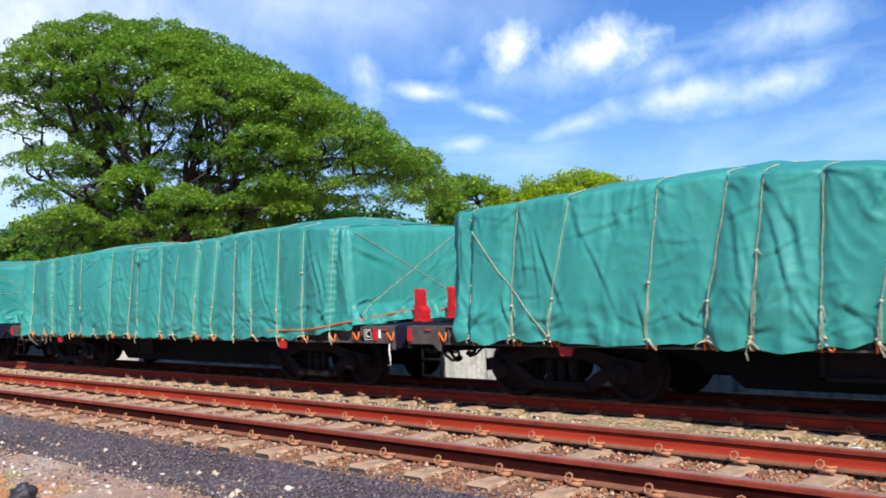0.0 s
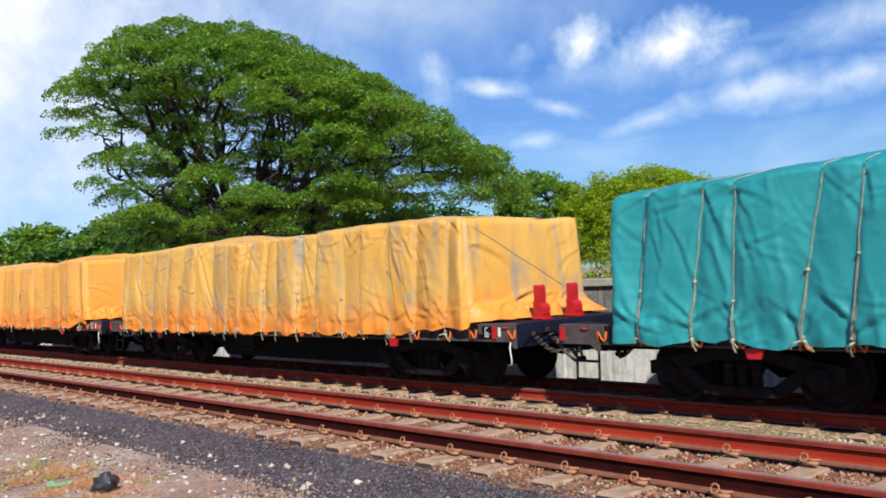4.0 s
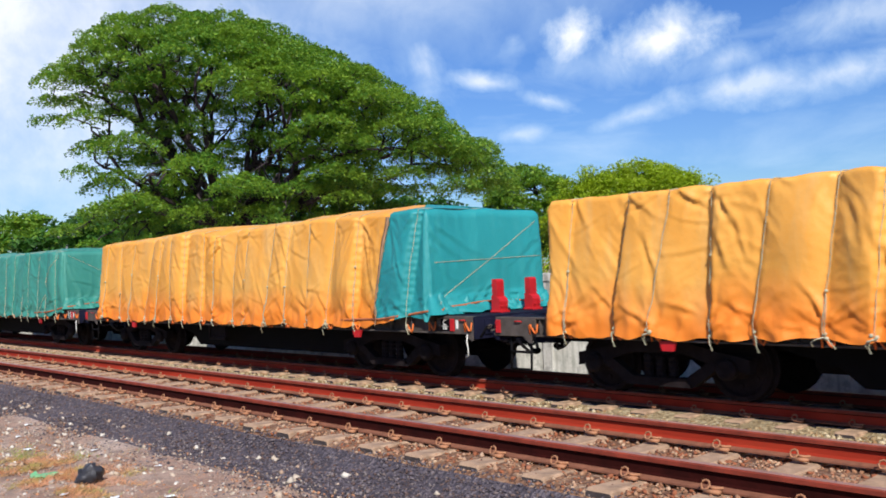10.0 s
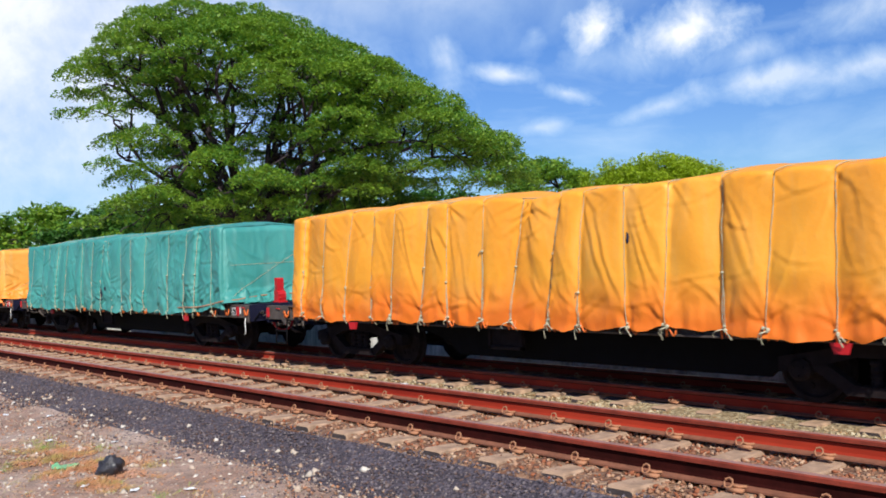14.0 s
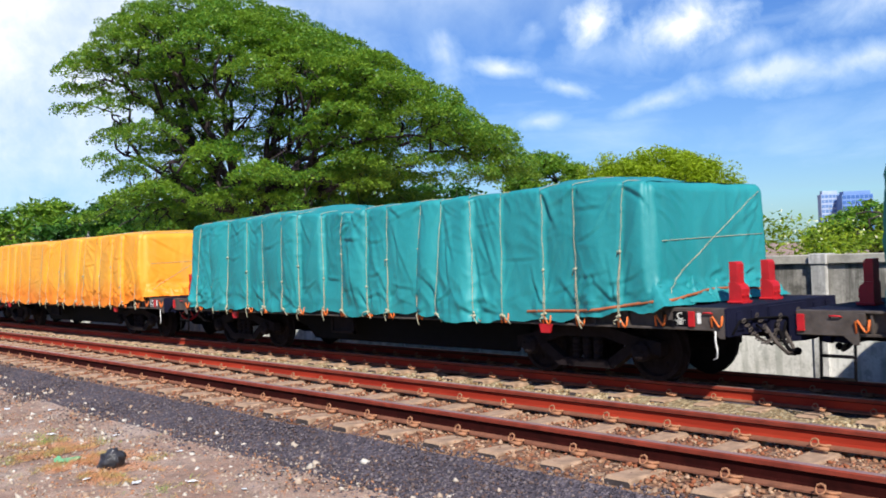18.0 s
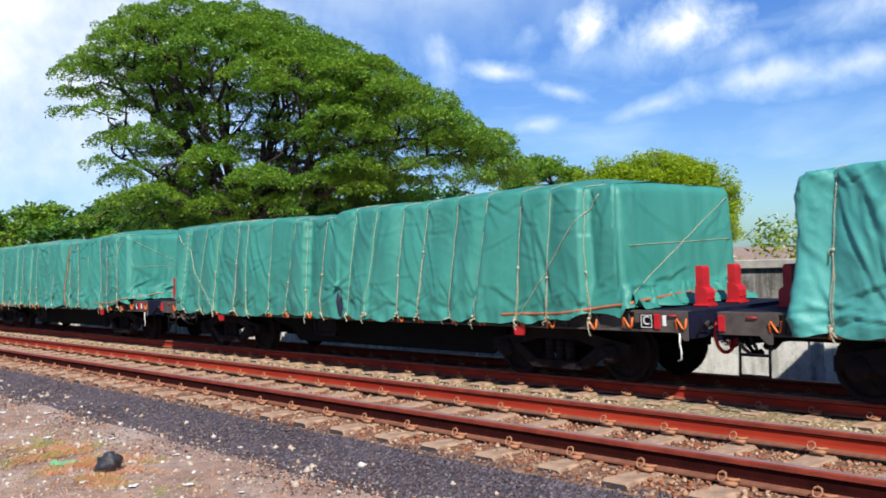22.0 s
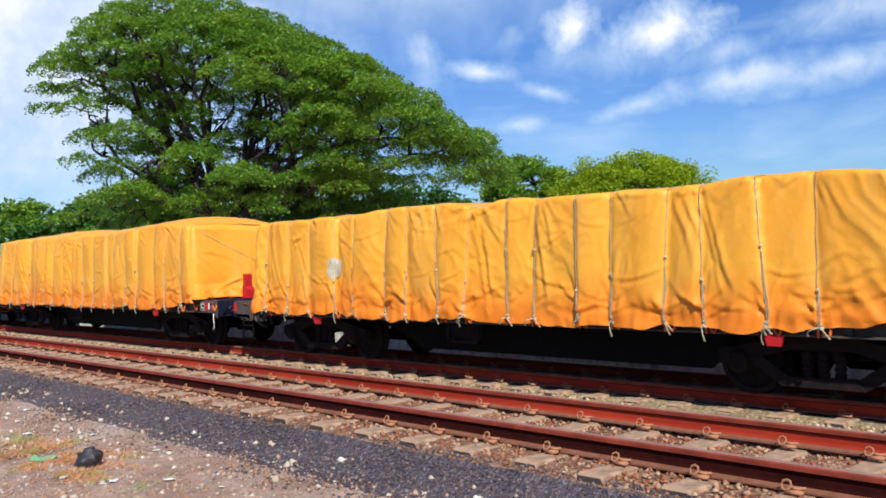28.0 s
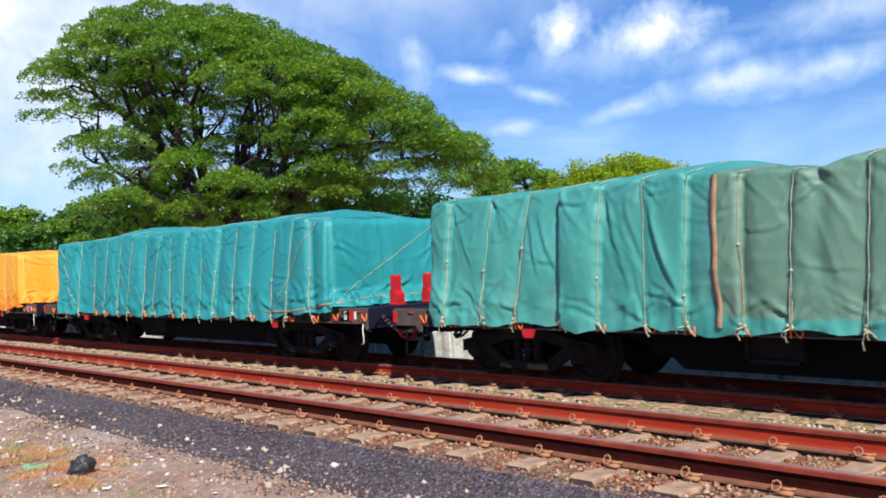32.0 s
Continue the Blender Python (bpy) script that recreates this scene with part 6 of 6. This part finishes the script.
for i, (x, y, wdt, hi, mt) in enumerate(((-11.9, 42.1, 9, 5.4, LEAF_DARK), (-6.3, 44.0, 8, 5.8, LEAF_DARK), (-21.5, 44, 6, 3.8, LEAF))):
    round_tree("shade_tree", "dark green garden tree behind the wall", Vector((x, y, -0.5)), wdt, 7, 0.8, hi, mt, 120, 90, 60 + i, (0.10, 0.2), 0.9)

PETAL = plain("cream_flowers", (0.72, 0.70, 0.50), 0.7, 0.0, 0.2, 9, 0.1)


def hedge():
    t = tagged(empty("hedge"), "flowering hedge with cream blossoms behind the wall", "hedge")
    rng = random.Random(9)
    centres, radii, flowers = [], [], []
    for i in range(560):
        x = rng.uniform(-40, 6)
        h = 1.75 + 0.6 * noise.noise((x * 0.35, 0, 2))
        y, z = rng.uniform(9.0, 12.0), rng.uniform(0.0, 1.0)
        c = Vector((x, y, -0.4 + h * (0.3 + 0.8 * z)))
        centres.append(c)
        radii.append(rng.uniform(0.3, 0.6))
        if z > 0.35:
            flowers.append(c + Vector((0, -0.3, 0.15)))
    part("foliage", leaves_mesh("foliage", centres, radii, 150, (0.030, 0.065), LEAF_HEDGE, 31, 0.8), LEAF_HEDGE, t)
    part("blossom", leaves_mesh("blossom", flowers, [0.5] * len(flowers), 5, (0.025, 0.045), PETAL, 32, 0.8), PETAL, t, "cream blossoms")
    return t


hedge()


def tower(label, x, y, width, deep, height, floors, bays, wall, pane_color):
    t = tagged(empty("office_tower", pose(x, y, -0.5, 0, 0, 40)), label, "office tower")
    glass = plain("tower_glass", pane_color, 0.25, 0.0, 0.3, 0.2, 0.02)
    face = plain("tower_panel", wall, 0.6, 0.0, 0.15, 0.3, 0.02)
    part("wall", Shape().box(-width / 2, width / 2, -deep / 2, deep / 2, 0, height, 0.1), face, t)
    part("roof", Shape().box(-width / 2 + 0.8, width / 2 - 0.8, -deep / 2 + 0.8, deep / 2 - 0.8, height, height + 1.4, 0.1), face, t)
    pane = Shape().box(-width / bays * 0.4, width / bays * 0.4, -0.12, 0.05, 0, height / floors * 0.62, 0.02).mesh("window", glass)
    for i in range(floors):
        for k in range(bays):
            put("window", pane, t, pose(-width / 2 + width / bays * (k + 0.5), -deep / 2, height / floors * (i + 0.22)))
    return t


tower("distant blue glass office tower", -174.0, 377, 12, 8, 19.5, 9, 7, (0.13, 0.24, 0.50), (0.06, 0.15, 0.42))
tower("distant narrow blue office tower", -186.0, 379, 7.5, 6, 20.5, 10, 5, (0.34, 0.42, 0.58), (0.14, 0.25, 0.50))
tower("distant pale office tower block", -155.4, 401.5, 15, 10, 25.0, 11, 6, (0.30, 0.40, 0.58), (0.13, 0.24, 0.50))


def yard_light():
    t = tagged(empty("floodlight_mast", pose(-65.4, 19.8, -0.5)), "white floodlights on a steel yard mast", "floodlight")
    steel = plain("mast_steel", (0.30, 0.30, 0.30), 0.6, 0.3, 0.3, 3, 0.1)
    part("mast", Shape().tube([(0, 0, -0.2), (0, 0, 5.4)], [0.12, 0.07], 8), steel, t)
    part("crossbar", Shape().box(-0.9, 0.9, -0.05, 0.05, 5.0, 5.1, 0.01), steel, t)
    lamp = Shape().box(-0.22, 0.22, -0.12, 0.12, -0.18, 0.2, 0.04).box(-0.18, 0.18, -0.15, -0.12, -0.14, 0.16, 0.02).mesh("floodlight", WHITE_PAINT)
    for x in (-0.75, -0.25, 0.55):
        put("floodlight", lamp, t, pose(x, -0.05, 5.28, 12, 0, 0), "white floodlight head")
    t.rotation_euler = (0, 0, radians(48))
    return t


yard_light()


# ---- litter near the camera ----
def litter():
    bag = plain("black_plastic", (0.042, 0.042, 0.050), 0.28, 0.0, 0.5, 12, 0.5)
    s = Shape()
    rings = []
    for j in range(15):
        a = math.pi * j / 14
        ring = []
        for i in range(24):
            b = 2 * math.pi * i / 24
            p = Vector((math.sin(a) * math.cos(b), math.sin(a) * math.sin(b), math.cos(a)))
            k = 1 + 0.22 * noise.noise(p * 1.7 + Vector((3, 1, 7))) - 0.45 * abs(noise.noise(p * 2.8)) - 0.22 * abs(noise.noise(p * 7))
            ring.append((p.x * 0.14 * k, p.y * 0.11 * k, max(-0.01, 0.085 + p.z * 0.12 * k + 0.35 * p.x * 0.12)))
        rings.append(ring)
    v = [p for r in rings for p in r]
    f = [(j * 24 + i, j * 24 + (i + 1) % 24, (j + 1) * 24 + (i + 1) % 24, (j + 1) * 24 + i) for j in range(14) for i in range(24)]
    me = s.add(v, f).mesh("rubbish_bag", bag, True)
    ob = put("rubbish_bag", me, None, pose(-7.84, -1.95, -0.285, 0, 0, 30))
    tagged(ob, "crumpled black plastic rubbish bag on dry dirt", "rubbish bag")
    grass, gn, gl, gb = material("dry_grass", 0.8)
    zone = noise_tex(gn, gl, 2.6, 3, 0.6, coords(gn))
    own = gn.new("ShaderNodeNewGeometry").outputs["Random Per Island"]
    tint = ramp(gn, gl, zone, ((0.36, (0.16, 0.36, 0.05)), (0.46, (0.48, 0.36, 0.12)), (0.54, (0.62, 0.29, 0.13)), (0.66, (0.68, 0.42, 0.31))))
    gl.new(blend(gn, gl, fit_range(gn, gl, own, 0.0, 1.0, 0.0, 0.6), tint, (0.60, 0.30, 0.14)), gb.inputs["Base Color"])
    rg = np.random.default_rng(8)
    n = 12000
    x = rg.normal(-8.35, 0.8, n)
    y = rg.normal(-2.02, 0.25, n)
    h = rg.uniform(0.012, 0.055, n)
    tuft = np.array([noise.noise((a * 2.6, b * 3.5, 5)) for a, b in zip(x, y)]) > 0.0
    x, y, h = x[tuft], y[tuft], h[tuft]
    n = len(x)
    d = rg.normal(0, 0.05, (n, 2))
    z = np.array([ground_height(b) for b in y])
    p = np.stack([x, y, z], 1)
    v = np.stack([p + np.array((-0.006, 0, 0)), p + np.array((0.006, 0, 0)), p + np.concatenate([d, h[:, None]], 1)], 1).reshape(-1, 3)
    me = mesh_of("dry_grass", v.tolist(), [(3 * i, 3 * i + 1, 3 * i + 2) for i in range(n)], grass)
    tagged(new("dry_grass", me), "reddish dry grass tufts round a rubbish bag", "grass", kind="stuff")
    green = plain("green_plastic", (0.16, 0.42, 0.22), 0.5, 0.0, 0.3, 12, 0.2)
    white = plain("white_plastic", (0.72, 0.74, 0.76), 0.45, 0.0, 0.2, 12, 0.2)

    def scrap(name, label, x, y, size, mat, seed):
        r = random.Random(seed)
        vv, ff = [], []
        for i in range(6):
            for k in range(5):
                px, py = (i / 5 - 0.5) * size * 1.6, (k / 4 - 0.5) * size
                vv.append((px + r.uniform(-.1, .1) * size, py + r.uniform(-.1, .1) * size, 0.02 + abs(noise.noise((px * 14, py * 14, seed))) * size * 0.5))
        for i in range(5):
            for k in range(4):
                ff.append((i * 5 + k, i * 5 + 5 + k, i * 5 + 6 + k, i * 5 + 1 + k))
        ob = put(name, mesh_of(name, vv, ff, mat), None, pose(x, y, ground_height(y) - 0.005, 0, 0, r.uniform(0, 360)))
        mod = ob.modifiers.new("thick", "SOLIDIFY")
        mod.thickness = 0.004
        tagged(ob, label, "litter", "scraps of litter")

    scrap("plastic_wrapper", "green plastic wrapper on dry dirt", -8.47, -2.10, 0.14, green, 1)
    for i, (x, y, sz) in enumerate(((-7.1, -2.05, 0.10), (-6.75, -1.75, 0.09), (-9.9, -1.75, 0.10), (-10.8, -1.55, 0.08), (-12.2, -1.5, 0.10), (-7.6, -2.25, 0.08), (-11.5, -1.2, 0.09), (-13.5, -1.35, 0.10),
                                    (-9.2, -1.35, 0.07), (-7.9, -1.30, 0.06), (-6.2, -1.6, 0.06))):
        scrap("plastic_scrap", "crumpled white plastic scrap on the dirt", x, y, sz * 0.6, white, 10 + i)
    s = Shape().tube([(0, 0, 0.035), (0.12, 0.01, 0.035), (0.15, 0.012, 0.035), (0.19, 0.014, 0.035)], [0.034, 0.034, 0.022, 0.012], 9)
    clear = plain("clear_bottle_plastic", (0.70, 0.74, 0.76), 0.25, 0.0, 0.15, 12, 0.1)
    for x, y in ((-9.0, 2.1), (-2.75, 2.15)):
        tagged(put("plastic_bottle", s.mesh("plastic_bottle", clear, True), None, pose(x, y, ground_height(y) + 0.01, 0, 0, 25)), "crushed clear plastic bottle on ballast", "bottle", "bottles by the track")


litter()


# small play in the couplings, wagon by wagon
SLACK = {0: 0.19, 1: -0.16, 2: 0.05, 4: 0.14, 5: 0.28, 6: 0.15, 7: 0.01, 8: -0.16, 10: 0.05, 11: 0.03, 12: -0.08, 13: 0.13, 14: 0.21, 15: -0.02, 17: 0.03}


def gone_at(t):
    i = min(31, int(t))
    return GONE[i] + (GONE[i + 1] - GONE[i]) * (t - i)


def motions():
    ticks, t = [0.0], 0.0
    while t < 31.99:
        t = min(32.0, t + (1 if t < 9 else 2 if t < 25 else 3) / FPS)
        ticks.append(t)
    for index, w, wheelsets in WAGONS:
        lead = index * PITCH - 6.25 + SLACK.get(index, 0.0)
        walk(w, [(t, pose(lead - gone, TRACK_Y, RAIL_Z)) for t, gone in enumerate(GONE)])
        for x, axle in wheelsets:
            walk(axle, [(t, pose(x, 0, 0.38) @ Matrix.Rotation(-gone_at(t) / 0.38, 4, "Y")) for t in ticks])


motions()
